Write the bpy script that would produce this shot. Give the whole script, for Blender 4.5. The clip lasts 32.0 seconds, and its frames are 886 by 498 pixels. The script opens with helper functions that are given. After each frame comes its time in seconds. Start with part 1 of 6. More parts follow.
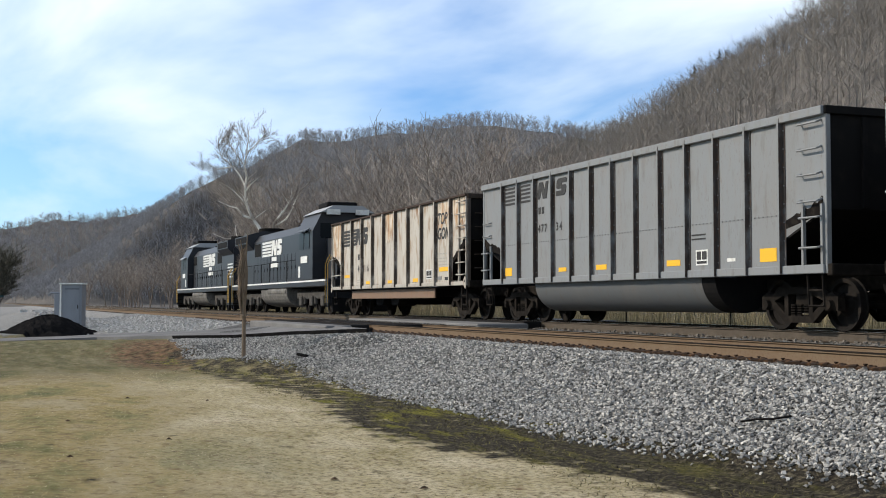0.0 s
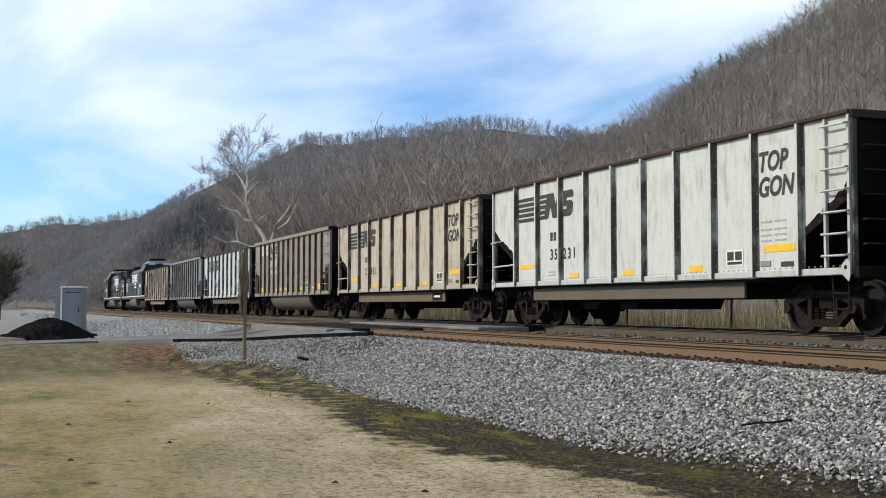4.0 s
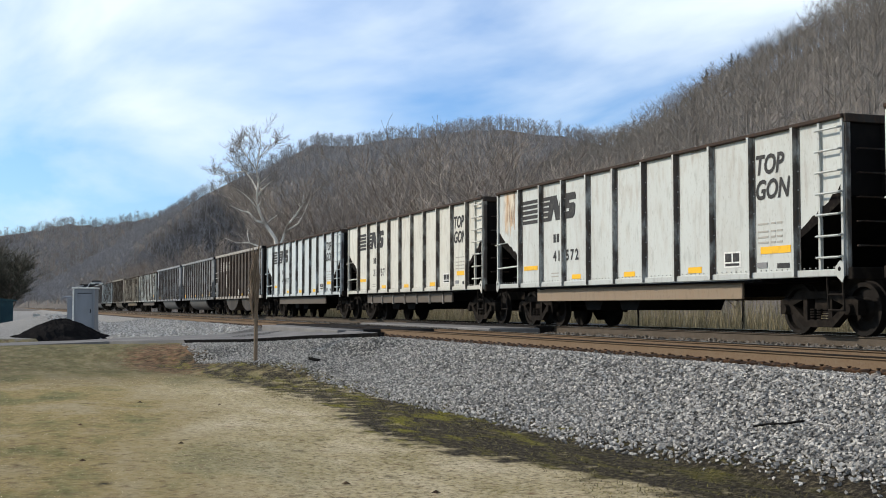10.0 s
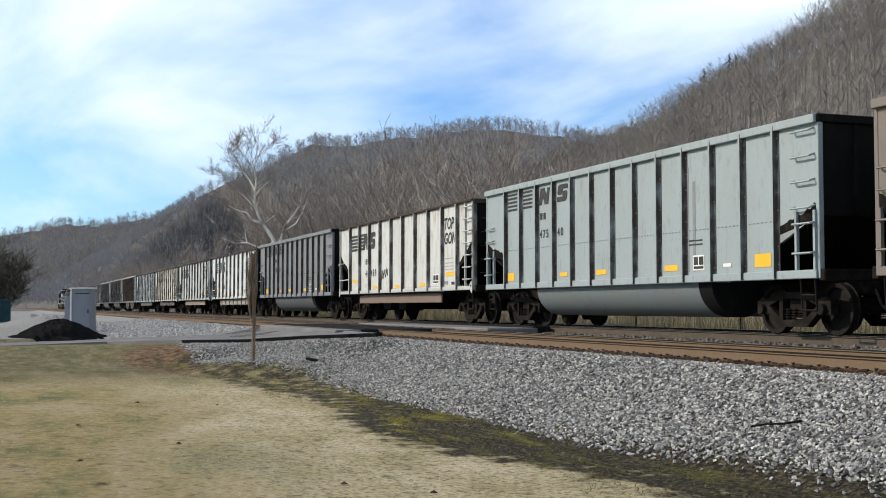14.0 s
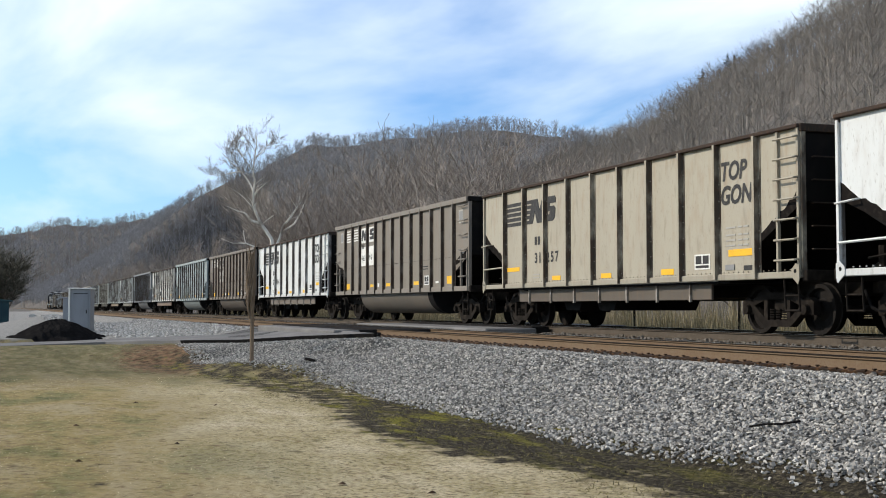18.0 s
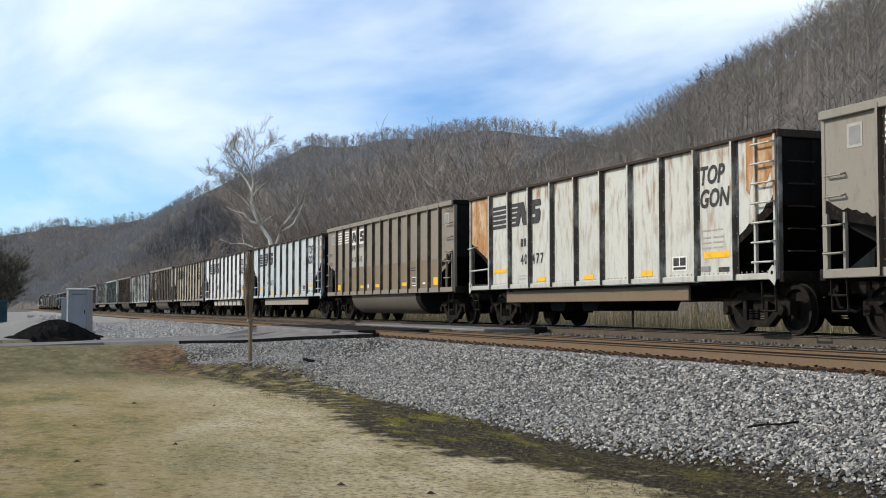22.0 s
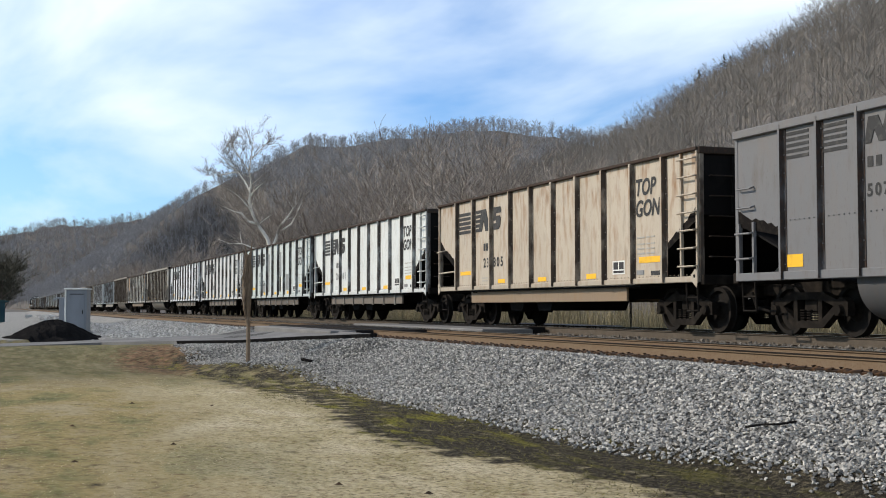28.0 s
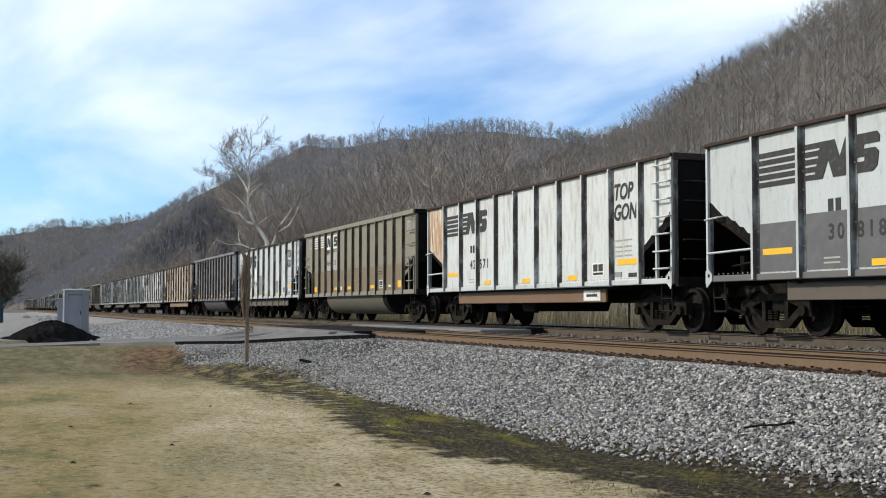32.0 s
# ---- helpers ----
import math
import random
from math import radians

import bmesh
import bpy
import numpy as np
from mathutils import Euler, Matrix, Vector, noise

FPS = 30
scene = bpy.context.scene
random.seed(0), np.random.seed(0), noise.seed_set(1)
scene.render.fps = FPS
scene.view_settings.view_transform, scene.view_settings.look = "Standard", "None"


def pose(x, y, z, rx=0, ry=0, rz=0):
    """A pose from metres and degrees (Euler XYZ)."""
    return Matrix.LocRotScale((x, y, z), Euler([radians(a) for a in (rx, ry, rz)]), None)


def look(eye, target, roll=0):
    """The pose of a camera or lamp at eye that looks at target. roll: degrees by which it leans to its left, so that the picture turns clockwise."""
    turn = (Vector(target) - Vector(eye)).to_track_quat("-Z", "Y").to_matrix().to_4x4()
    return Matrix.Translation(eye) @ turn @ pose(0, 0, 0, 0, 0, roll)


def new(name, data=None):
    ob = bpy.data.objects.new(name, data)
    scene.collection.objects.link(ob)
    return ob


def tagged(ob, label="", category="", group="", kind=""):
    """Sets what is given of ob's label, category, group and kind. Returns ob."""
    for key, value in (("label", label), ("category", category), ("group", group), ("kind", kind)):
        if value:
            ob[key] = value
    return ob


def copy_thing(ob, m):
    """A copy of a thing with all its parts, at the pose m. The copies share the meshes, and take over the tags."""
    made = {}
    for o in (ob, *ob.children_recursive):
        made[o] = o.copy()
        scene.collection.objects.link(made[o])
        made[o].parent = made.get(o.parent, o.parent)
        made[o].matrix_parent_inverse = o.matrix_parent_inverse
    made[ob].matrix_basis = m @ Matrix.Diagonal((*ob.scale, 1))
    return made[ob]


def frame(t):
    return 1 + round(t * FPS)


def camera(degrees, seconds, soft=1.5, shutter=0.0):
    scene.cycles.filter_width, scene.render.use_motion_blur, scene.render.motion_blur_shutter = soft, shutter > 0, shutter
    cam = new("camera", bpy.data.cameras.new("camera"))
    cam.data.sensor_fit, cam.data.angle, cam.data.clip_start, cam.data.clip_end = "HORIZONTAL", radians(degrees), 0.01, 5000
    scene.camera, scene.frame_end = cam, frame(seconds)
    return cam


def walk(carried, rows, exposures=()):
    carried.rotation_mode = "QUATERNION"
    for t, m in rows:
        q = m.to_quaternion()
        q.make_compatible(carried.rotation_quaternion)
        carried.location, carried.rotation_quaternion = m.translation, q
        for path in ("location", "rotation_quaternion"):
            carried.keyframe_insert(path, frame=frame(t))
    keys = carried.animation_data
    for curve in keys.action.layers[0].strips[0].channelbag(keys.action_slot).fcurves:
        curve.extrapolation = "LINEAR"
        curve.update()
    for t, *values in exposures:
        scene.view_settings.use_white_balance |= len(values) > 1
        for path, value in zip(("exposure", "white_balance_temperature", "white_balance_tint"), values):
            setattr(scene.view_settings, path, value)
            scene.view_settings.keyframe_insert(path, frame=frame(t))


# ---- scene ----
# ---- camera: stands on the lawn, drifts a little ----
FOV = 40.0
EYE = (0.0, 0.0, 0.495)
FOCAL = 784 / math.tan(radians(FOV / 2))
cam = camera(FOV, 32.0, 1.0)


def aim(dx, dy):
    """Camera pose for a small drift of the view, in thousandths of the picture."""
    return pose(*EYE, 90 + math.degrees(math.atan((101 + dy) / FOCAL)), 0, 90 - math.degrees(math.atan((770 - dx) / FOCAL)))


DRIFT = [(0, -27.5, -6.1), (0.5, 7.6, -6.1), (1, -3.1, -7.7), (1.5, -13.7, -4.6), (2, -27.5, 0), (2.5, -36.8, 0), (3, -6.1, 0),
         (3.5, -26, 0), (4.5, -26, 0), (5.5, -19.9, 0), (6, 0, 0), (6.5, 0, 0), (7, -3, 0), (8, -1.5, 0.8), (9, -3, 1.2), (11, -4.8, 1.5),
         (13, -7.4, 1.5), (15, -9.4, 2), (17, -10.9, 1.6), (19, -12.3, 3), (21, -13.9, 3.1), (23, -15.3, 3.1), (25, -16.8, 3.1),
         (28, -18.6, 3.1), (30, -20.1, 3.3), (32, -21.6, 4.4)]
walk(cam, [(t, aim(dx, dy)) for t, dx, dy in DRIFT], [(0, -0.02), (3, -0.05), (6, 0.02), (8, 0), (10, -0.08), (11, -0.08), (13, 0.02), (17, 0.04), (20, -0.08), (25, -0.03), (32, -0.02)])

# ---- world and sun ----
SUN_TO = Vector((-0.50, -0.72, 0.52)).normalized()
world = bpy.data.worlds.new("world")
scene.world = world
world.use_nodes = True
wn, wl = world.node_tree.nodes, world.node_tree.links
wn.clear()
w_out, w_bg, w_sky = wn.new("ShaderNodeOutputWorld"), wn.new("ShaderNodeBackground"), wn.new("ShaderNodeTexSky")
w_sky.sky_type, w_sky.sun_disc = "NISHITA", False
w_sky.sun_elevation = math.asin(SUN_TO.z)
w_sky.sun_rotation = math.atan2(SUN_TO.x, SUN_TO.y)
w_sky.air_density, w_sky.dust_density, w_sky.ozone_density = 1.0, 0.6, 2.0
w_tc, w_sep, w_div = wn.new("ShaderNodeTexCoord"), wn.new("ShaderNodeSeparateXYZ"), wn.new("ShaderNodeVectorMath")
w_add, w_comb = wn.new("ShaderNodeMath"), wn.new("ShaderNodeCombineXYZ")
w_div.operation = "DIVIDE"
w_add.operation, w_add.inputs[1].default_value = "ADD", 0.16
wl.new(w_tc.outputs["Generated"], w_sep.inputs[0])
wl.new(w_sep.outputs["Z"], w_add.inputs[0])
for i in range(3):
    wl.new(w_add.outputs[0], w_comb.inputs[i])
wl.new(w_tc.outputs["Generated"], w_div.inputs[0])
wl.new(w_comb.outputs[0], w_div.inputs[1])
w_map = wn.new("ShaderNodeMapping")
w_map.inputs["Rotation"].default_value = (0, 0, radians(-12))
w_map.inputs["Scale"].default_value = (0.55, 1.0, 0.0)
w_map.inputs["Location"].default_value = (1.7, 0.4, 0.0)
wl.new(w_div.outputs[0], w_map.inputs[0])
w_noise = wn.new("ShaderNodeTexNoise")
w_noise.inputs["Scale"].default_value, w_noise.inputs["Detail"].default_value = 1.15, 6
w_noise.inputs["Roughness"].default_value, w_noise.inputs["Distortion"].default_value = 0.5, 0.35
wl.new(w_map.outputs[0], w_noise.inputs["Vector"])
w_ramp = wn.new("ShaderNodeValToRGB")
w_ramp.color_ramp.elements[0].position, w_ramp.color_ramp.elements[1].position = 0.39, 0.63
w_ramp.color_ramp.elements[0].color, w_ramp.color_ramp.elements[1].color = (0.06, 0.06, 0.06, 1), (1, 1, 1, 1)
w_low = wn.new("ShaderNodeMapRange")
for w_key, w_value in (("From Min", 0.06), ("From Max", 0.30), ("To Min", -0.10), ("To Max", 0.13)):
    w_low.inputs[w_key].default_value = w_value
wl.new(w_sep.outputs["Z"], w_low.inputs["Value"])
w_high = wn.new("ShaderNodeMapRange")
for w_key, w_value in (("From Min", 0.36), ("From Max", 0.75), ("To Min", 0.0), ("To Max", -0.16)):
    w_high.inputs[w_key].default_value = w_value
wl.new(w_sep.outputs["Z"], w_high.inputs["Value"])
w_both, w_sum = wn.new("ShaderNodeMath"), wn.new("ShaderNodeMath")
wl.new(w_low.outputs[0], w_both.inputs[0])
wl.new(w_high.outputs[0], w_both.inputs[1])
wl.new(w_noise.outputs["Fac"], w_sum.inputs[0])
wl.new(w_both.outputs[0], w_sum.inputs[1])
wl.new(w_sum.outputs[0], w_ramp.inputs[0])
w_mix = wn.new("ShaderNodeMixRGB")
w_mix.inputs[2].default_value = (6.8, 7.7, 8.5, 1)
wl.new(w_ramp.outputs[0], w_mix.inputs[0])
w_blue = wn.new("ShaderNodeMixRGB")
w_blue.blend_type = "MULTIPLY"
w_blue.inputs[0].default_value, w_blue.inputs[2].default_value = 1.0, (0.60, 0.86, 1.2, 1)
wl.new(w_sky.outputs[0], w_blue.inputs[1])
wl.new(w_blue.outputs[0], w_mix.inputs[1])
wl.new(w_mix.outputs[0], w_bg.inputs["Color"])
w_bg.inputs["Strength"].default_value = 0.145
wl.new(w_bg.outputs[0], w_out.inputs[0])
sun = new("sun", bpy.data.lights.new("sun", "SUN"))
sun.data.energy, sun.data.angle, sun.data.color = 4.3, radians(0.8), (1.0, 0.90, 0.77)
sun.matrix_world = look(SUN_TO * 100, (0, 0, 0))

# ---- materials ----


def mat(name, base, rough=0.7, metal=0.0, spots=(), bump=None, own=False, stretch=(1, 1, 1), vary=0.0, gloss=0.15):
    """spots: (scale, low, high, colour, strength) noise layers laid over the base; own: base colour is the object's colour."""
    m = bpy.data.materials.new(name)
    m.use_nodes = True
    n, k = m.node_tree.nodes, m.node_tree.links
    bsdf = n["Principled BSDF"]
    tc, mp = n.new("ShaderNodeTexCoord"), n.new("ShaderNodeMapping")
    k.new(tc.outputs["Object"], mp.inputs[0])
    mp.inputs["Scale"].default_value = stretch
    info = n.new("ShaderNodeObjectInfo")
    rnd = n.new("ShaderNodeVectorMath")
    rnd.operation, rnd.inputs[1].default_value = "MULTIPLY_ADD", (1, 1, 1)
    mul = n.new("ShaderNodeMath")
    mul.operation, mul.inputs[1].default_value = "MULTIPLY", 37.0
    k.new(info.outputs["Random"], mul.inputs[0])
    k.new(mp.outputs[0], rnd.inputs[0])
    k.new(mul.outputs[0], rnd.inputs[2])
    if own:
        colour = info.outputs["Color"]
    else:
        c = n.new("ShaderNodeRGB")
        c.outputs[0].default_value = (*base, 1)
        colour = c.outputs[0]
    high_up = None
    if own:
        sep, high_up = n.new("ShaderNodeSeparateXYZ"), n.new("ShaderNodeMapRange")
        k.new(tc.outputs["Object"], sep.inputs[0])
        k.new(sep.outputs["Z"], high_up.inputs["Value"])
        for key, value in (("From Min", 1.3), ("From Max", 3.5), ("To Min", 0.4), ("To Max", 1.15)):
            high_up.inputs[key].default_value = value
    for scale, low, high, tint, strength in spots:
        tex, ramp, mix = n.new("ShaderNodeTexNoise"), n.new("ShaderNodeMapRange"), n.new("ShaderNodeMixRGB")
        tex.inputs["Scale"].default_value, tex.inputs["Detail"].default_value = scale, 5
        k.new(rnd.outputs[0], tex.inputs["Vector"])
        ramp.inputs["From Min"].default_value, ramp.inputs["From Max"].default_value = low, high
        k.new(tex.outputs["Fac"], ramp.inputs["Value"])
        if strength == "alpha":
            m2 = n.new("ShaderNodeMath")
            m2.operation = "MULTIPLY"
            k.new(ramp.outputs[0], m2.inputs[0])
            k.new(info.outputs["Alpha"], m2.inputs[1])
            m3 = n.new("ShaderNodeMath")
            m3.operation = "MULTIPLY"
            k.new(m2.outputs[0], m3.inputs[0])
            k.new(high_up.outputs[0], m3.inputs[1])
            k.new(m3.outputs[0], mix.inputs[0])
        else:
            ramp.inputs["To Max"].default_value = strength
            k.new(ramp.outputs[0], mix.inputs[0])
        k.new(colour, mix.inputs[1])
        mix.inputs[2].default_value = (*tint, 1)
        colour = mix.outputs[0]
    if vary:
        hsv, mr = n.new("ShaderNodeHueSaturation"), n.new("ShaderNodeMapRange")
        mr.inputs["To Min"].default_value, mr.inputs["To Max"].default_value = 1 - vary, 1 + vary
        k.new(info.outputs["Random"], mr.inputs["Value"])
        k.new(mr.outputs[0], hsv.inputs["Value"])
        k.new(colour, hsv.inputs["Color"])
        colour = hsv.outputs[0]
    k.new(colour, bsdf.inputs["Base Color"])
    bsdf.inputs["Roughness"].default_value, bsdf.inputs["Metallic"].default_value = rough, metal
    bsdf.inputs["Specular IOR Level"].default_value = gloss
    if bump:
        tex, bp = n.new("ShaderNodeTexNoise"), n.new("ShaderNodeBump")
        tex.inputs["Scale"].default_value, tex.inputs["Detail"].default_value = bump[0], 6
        k.new(rnd.outputs[0], tex.inputs["Vector"])
        bp.inputs["Strength"].default_value, bp.inputs["Distance"].default_value = bump[1], bump[2]
        k.new(tex.outputs["Fac"], bp.inputs["Height"])
        k.new(bp.outputs[0], bsdf.inputs["Normal"])
    return m


def island_mat(name, low, high, rough=0.9, mid=None):
    """Each piece of a joined mesh takes its own colour between low and high."""
    m = bpy.data.materials.new(name)
    m.use_nodes = True
    n, k = m.node_tree.nodes, m.node_tree.links
    geo, ramp = n.new("ShaderNodeNewGeometry"), n.new("ShaderNodeValToRGB")
    ramp.color_ramp.elements[0].color, ramp.color_ramp.elements[1].color = (*low, 1), (*high, 1)
    if mid:
        e = ramp.color_ramp.elements.new(0.5)
        e.color = (*mid, 1)
    k.new(geo.outputs["Random Per Island"], ramp.inputs[0])
    k.new(ramp.outputs[0], n["Principled BSDF"].inputs["Base Color"])
    n["Principled BSDF"].inputs["Roughness"].default_value = rough
    n["Principled BSDF"].inputs["Specular IOR Level"].default_value = 0.1
    return m


RUST = (0.23, 0.125, 0.06)
PAINT = mat("car_paint", (1, 1, 1), 0.58, 0, [(0.55, 0.46, 0.80, (0.20, 0.165, 0.13), 0.22), (4.5, 0.50, 0.72, RUST, "alpha"), (5, 0.56, 0.78, (0.10, 0.08, 0.06), 0.38), (30, 0.60, 0.74, (0.09, 0.06, 0.04), 0.35)],
            (3, 0.05, 0.01), own=True, stretch=(1.3, 1, 0.34))
# Dark layers mix grime with shade painted on the ribs' side faces.
RIB_SHADE_GRIME = mat("rib_shade_grime", (1, 1, 1), 0.75, 0, [(3, 0.26, 0.52, (0.045, 0.034, 0.028), 0.9), (18, 0.5, 0.7, (0.10, 0.055, 0.035), 0.5)], own=True, stretch=(1, 1, 0.5), gloss=0.05)
BLACK = mat("black_paint_and_shade", (0.010, 0.0095, 0.0095), 0.75, 0, [(3, 0.52, 0.8, (0.024, 0.02, 0.017), 0.6)], gloss=0.05)
LOCO = mat("loco_paint", (0.023, 0.0245, 0.029), 0.42, 0, [(2.5, 0.5, 0.85, (0.04, 0.037, 0.034), 0.5)], (12, 0.1, 0.005), gloss=0.2)
STEEL = mat("grimy_steel", (0.013, 0.011, 0.0095), 0.9, 0.0, [(5, 0.46, 0.72, (0.042, 0.034, 0.027), 0.6), (22, 0.5, 0.75, (0.015, 0.0135, 0.012), 0.6)], (25, 0.3, 0.01), gloss=0.05)
WHEEL = mat("wheel_steel", (0.013, 0.0115, 0.0105), 0.8, 0.0, [(6, 0.48, 0.75, (0.032, 0.025, 0.019), 0.5)], gloss=0.08)
DARK_RAIL = mat("dark_rail_head", (0.016, 0.013, 0.011), 0.75, 0, [(5, 0.45, 0.7, (0.04, 0.03, 0.022), 0.6)], gloss=0.03)
SPIKE = mat("rusty_spikes", (0.022, 0.013, 0.008), 0.9, 0, [(12, 0.5, 0.75, (0.14, 0.07, 0.03), 0.7)])
BRIGHT = mat("polished_steel", (0.42, 0.40, 0.38), 0.28, 1.0)
WHITE = mat("white_paint", (0.66, 0.66, 0.63), 0.6, 0, [(8, 0.5, 0.75, (0.3, 0.26, 0.2), 0.5)])
YELLOW = mat("yellow_reflective_tape", (0.74, 0.42, 0.03), 0.5, 0, [(6, 0.55, 0.8, (0.35, 0.2, 0.05), 0.5)])
STENCIL = mat("dark_stencil", (0.035, 0.035, 0.036), 0.65, 0, [(9, 0.5, 0.8, (0.12, 0.11, 0.1), 0.5)])
FADED = mat("faded_stencil", (0.33, 0.32, 0.29), 0.7, 0, [(9, 0.5, 0.8, (0.45, 0.43, 0.38), 0.5)])
PATCH = mat("grey_touch_up_paint", (0.20, 0.205, 0.21), 0.7, 0, [(4, 0.45, 0.7, (0.27, 0.27, 0.265), 0.6)])
DARK_PATCH = mat("dark_grey_touch_up_paint", (0.105, 0.108, 0.112), 0.7, 0, [(4, 0.45, 0.7, (0.14, 0.14, 0.14), 0.6)])
GRIME_WHITE = mat("grimy_white_steel", (0.30, 0.275, 0.245), 0.8, 0, [(6, 0.42, 0.66, (0.09, 0.07, 0.055), 0.7)])
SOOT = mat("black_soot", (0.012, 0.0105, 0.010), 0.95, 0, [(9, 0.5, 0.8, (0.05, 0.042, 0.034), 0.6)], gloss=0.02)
DULL_RAIL = mat("taupe_rail", (0.085, 0.07, 0.055), 0.9, 0, [(6, 0.4, 0.7, (0.12, 0.10, 0.08), 0.6), (30, 0.5, 0.7, (0.06, 0.045, 0.035), 0.5)], (40, 0.3, 0.004), gloss=0.05)
RUSTY = mat("rusty_rail", (0.145, 0.1, 0.063), 0.9, 0, [(6, 0.4, 0.7, (0.165, 0.122, 0.082), 0.6), (30, 0.5, 0.7, (0.11, 0.06, 0.035), 0.5)], (40, 0.3, 0.004))
TIE = mat("weathered_tie_wood", (0.092, 0.075, 0.06), 0.9, 0, [(4, 0.4, 0.7, (0.15, 0.128, 0.105), 0.7)], (30, 0.5, 0.01), stretch=(6, 1, 6), vary=0.3)
ASPHALT = mat("worn_asphalt", (0.145, 0.141, 0.137), 0.9, 0, [(0.6, 0.4, 0.7, (0.22, 0.212, 0.204), 0.8), (25, 0.45, 0.7, (0.10, 0.10, 0.10), 0.5)], (60, 0.4, 0.01), gloss=0.03)
RUBBER = mat("rubber_panel", (0.018, 0.017, 0.017), 0.95, 0, [(3, 0.5, 0.75, (0.05, 0.046, 0.042), 0.5)], (20, 0.3, 0.008), gloss=0.02)
ALUMINIUM = mat("galvanised_sheet", (0.205, 0.22, 0.245), 0.5, 0.25, [(2, 0.45, 0.7, (0.16, 0.17, 0.19), 0.6)], stretch=(1, 1, 0.4))
TEAL = mat("teal_sheet", (0.016, 0.042, 0.055), 0.6, 0, [(2, 0.4, 0.7, (0.035, 0.08, 0.085), 0.6)])
POLE_WOOD = mat("grey_pole_wood", (0.17, 0.125, 0.085), 0.9, 0, [(5, 0.4, 0.7, (0.26, 0.2, 0.15), 0.7), (14, 0.5, 0.7, (0.07, 0.05, 0.035), 0.6)], (20, 0.6, 0.02), stretch=(4, 4, 0.5))
COAL = mat("coal_dirt", (0.012, 0.0115, 0.0115), 0.9, 0, [(3, 0.5, 0.75, (0.03, 0.027, 0.025), 0.6)], (9, 1.0, 0.08), gloss=0.0)
BARK = mat("grey_bark", (0.17, 0.135, 0.11), 0.9, 0, [(2, 0.4, 0.7, (0.25, 0.205, 0.17), 0.6)], vary=0.2)
TWIG = island_mat("bare_twigs", (0.15, 0.125, 0.108), (0.42, 0.365, 0.315))
SYCAMORE = mat("pale_sycamore_bark", (0.70, 0.66, 0.59), 0.85, 0, [(0.7, 0.52, 0.66, (0.17, 0.135, 0.105), 0.85), (4, 0.54, 0.74, (0.30, 0.25, 0.2), 0.5)], stretch=(1, 1, 0.5))
SHRUB = island_mat("dark_shrub_twigs", (0.05, 0.048, 0.036), (0.15, 0.14, 0.11))
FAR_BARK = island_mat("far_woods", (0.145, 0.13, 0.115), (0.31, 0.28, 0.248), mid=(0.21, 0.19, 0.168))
# Grey bark puts distance haze into the colour of the far ridges' trees.
HAZE_BARK = island_mat("hazy_far_woods", (0.19, 0.186, 0.19), (0.38, 0.372, 0.38), mid=(0.275, 0.27, 0.275))
NEEDLES = mat("dark_needles", (0.025, 0.04, 0.022), 0.9)
BRUSH = island_mat("dry_brush", (0.12, 0.10, 0.055), (0.44, 0.375, 0.24), mid=(0.25, 0.21, 0.12))
STONE = island_mat("ballast_stone", (0.115, 0.11, 0.103), (0.54, 0.51, 0.46), mid=(0.27, 0.258, 0.238))
PALE_STONE = island_mat("pale_gravel", (0.22, 0.212, 0.198), (0.54, 0.52, 0.485), mid=(0.37, 0.357, 0.333))
STAIN = mat("rust_run", (0.56, 0.51, 0.42), 0.8, 0, [(2.2, 0.40, 0.60, (0.36, 0.20, 0.095), 0.85), (5, 0.52, 0.66, (0.12, 0.07, 0.04), 0.7)], stretch=(2.2, 1.6, 0.5))
RUST_SHEET = mat("rusted_sheet", (0.36, 0.19, 0.085), 0.85, 0, [(2.0, 0.48, 0.66, (0.50, 0.39, 0.26), 0.85), (6, 0.52, 0.7, (0.16, 0.085, 0.045), 0.7)], stretch=(1.6, 1.6, 0.7))
DEAD_LEAF = mat("dead_leaf", (0.05, 0.03, 0.018), 0.9, 0, [(30, 0.4, 0.7, (0.09, 0.055, 0.03), 0.7)], vary=0.4)
EDGE_SHADE = mat("shaded_asphalt_edge", (0.013, 0.0125, 0.0125), 0.95, 0, [(8, 0.5, 0.75, (0.035, 0.033, 0.031), 0.6)], (40, 0.5, 0.02), gloss=0.02)
GRASS = island_mat("dry_grass", (0.17, 0.155, 0.06), (0.64, 0.54, 0.35), mid=(0.42, 0.34, 0.175))
MOSSY = island_mat("mossy_dead_grass", (0.018, 0.016, 0.010), (0.24, 0.21, 0.07), mid=(0.075, 0.066, 0.03))
TANK = mat("dusty_black_steel", (0.11, 0.104, 0.095), 0.75, 0, [(1.6, 0.45, 0.7, (0.22, 0.205, 0.18), 0.7), (9, 0.5, 0.7, (0.03, 0.027, 0.024), 0.6)])
DUSTY_TRUCK = mat("dusty_truck", (0.05, 0.046, 0.041), 0.85, 0, [(3, 0.45, 0.7, (0.11, 0.10, 0.088), 0.7), (12, 0.5, 0.7, (0.02, 0.018, 0.016), 0.6)])
LENS = mat("lamp_glass", (0.75, 0.73, 0.66), 0.2)
GLASS = mat("cab_glass", (0.010, 0.012, 0.014), 0.3, gloss=0.06)
WARM = mat("yellow_handrail", (0.42, 0.26, 0.06), 0.6)

# ---- mesh building ----


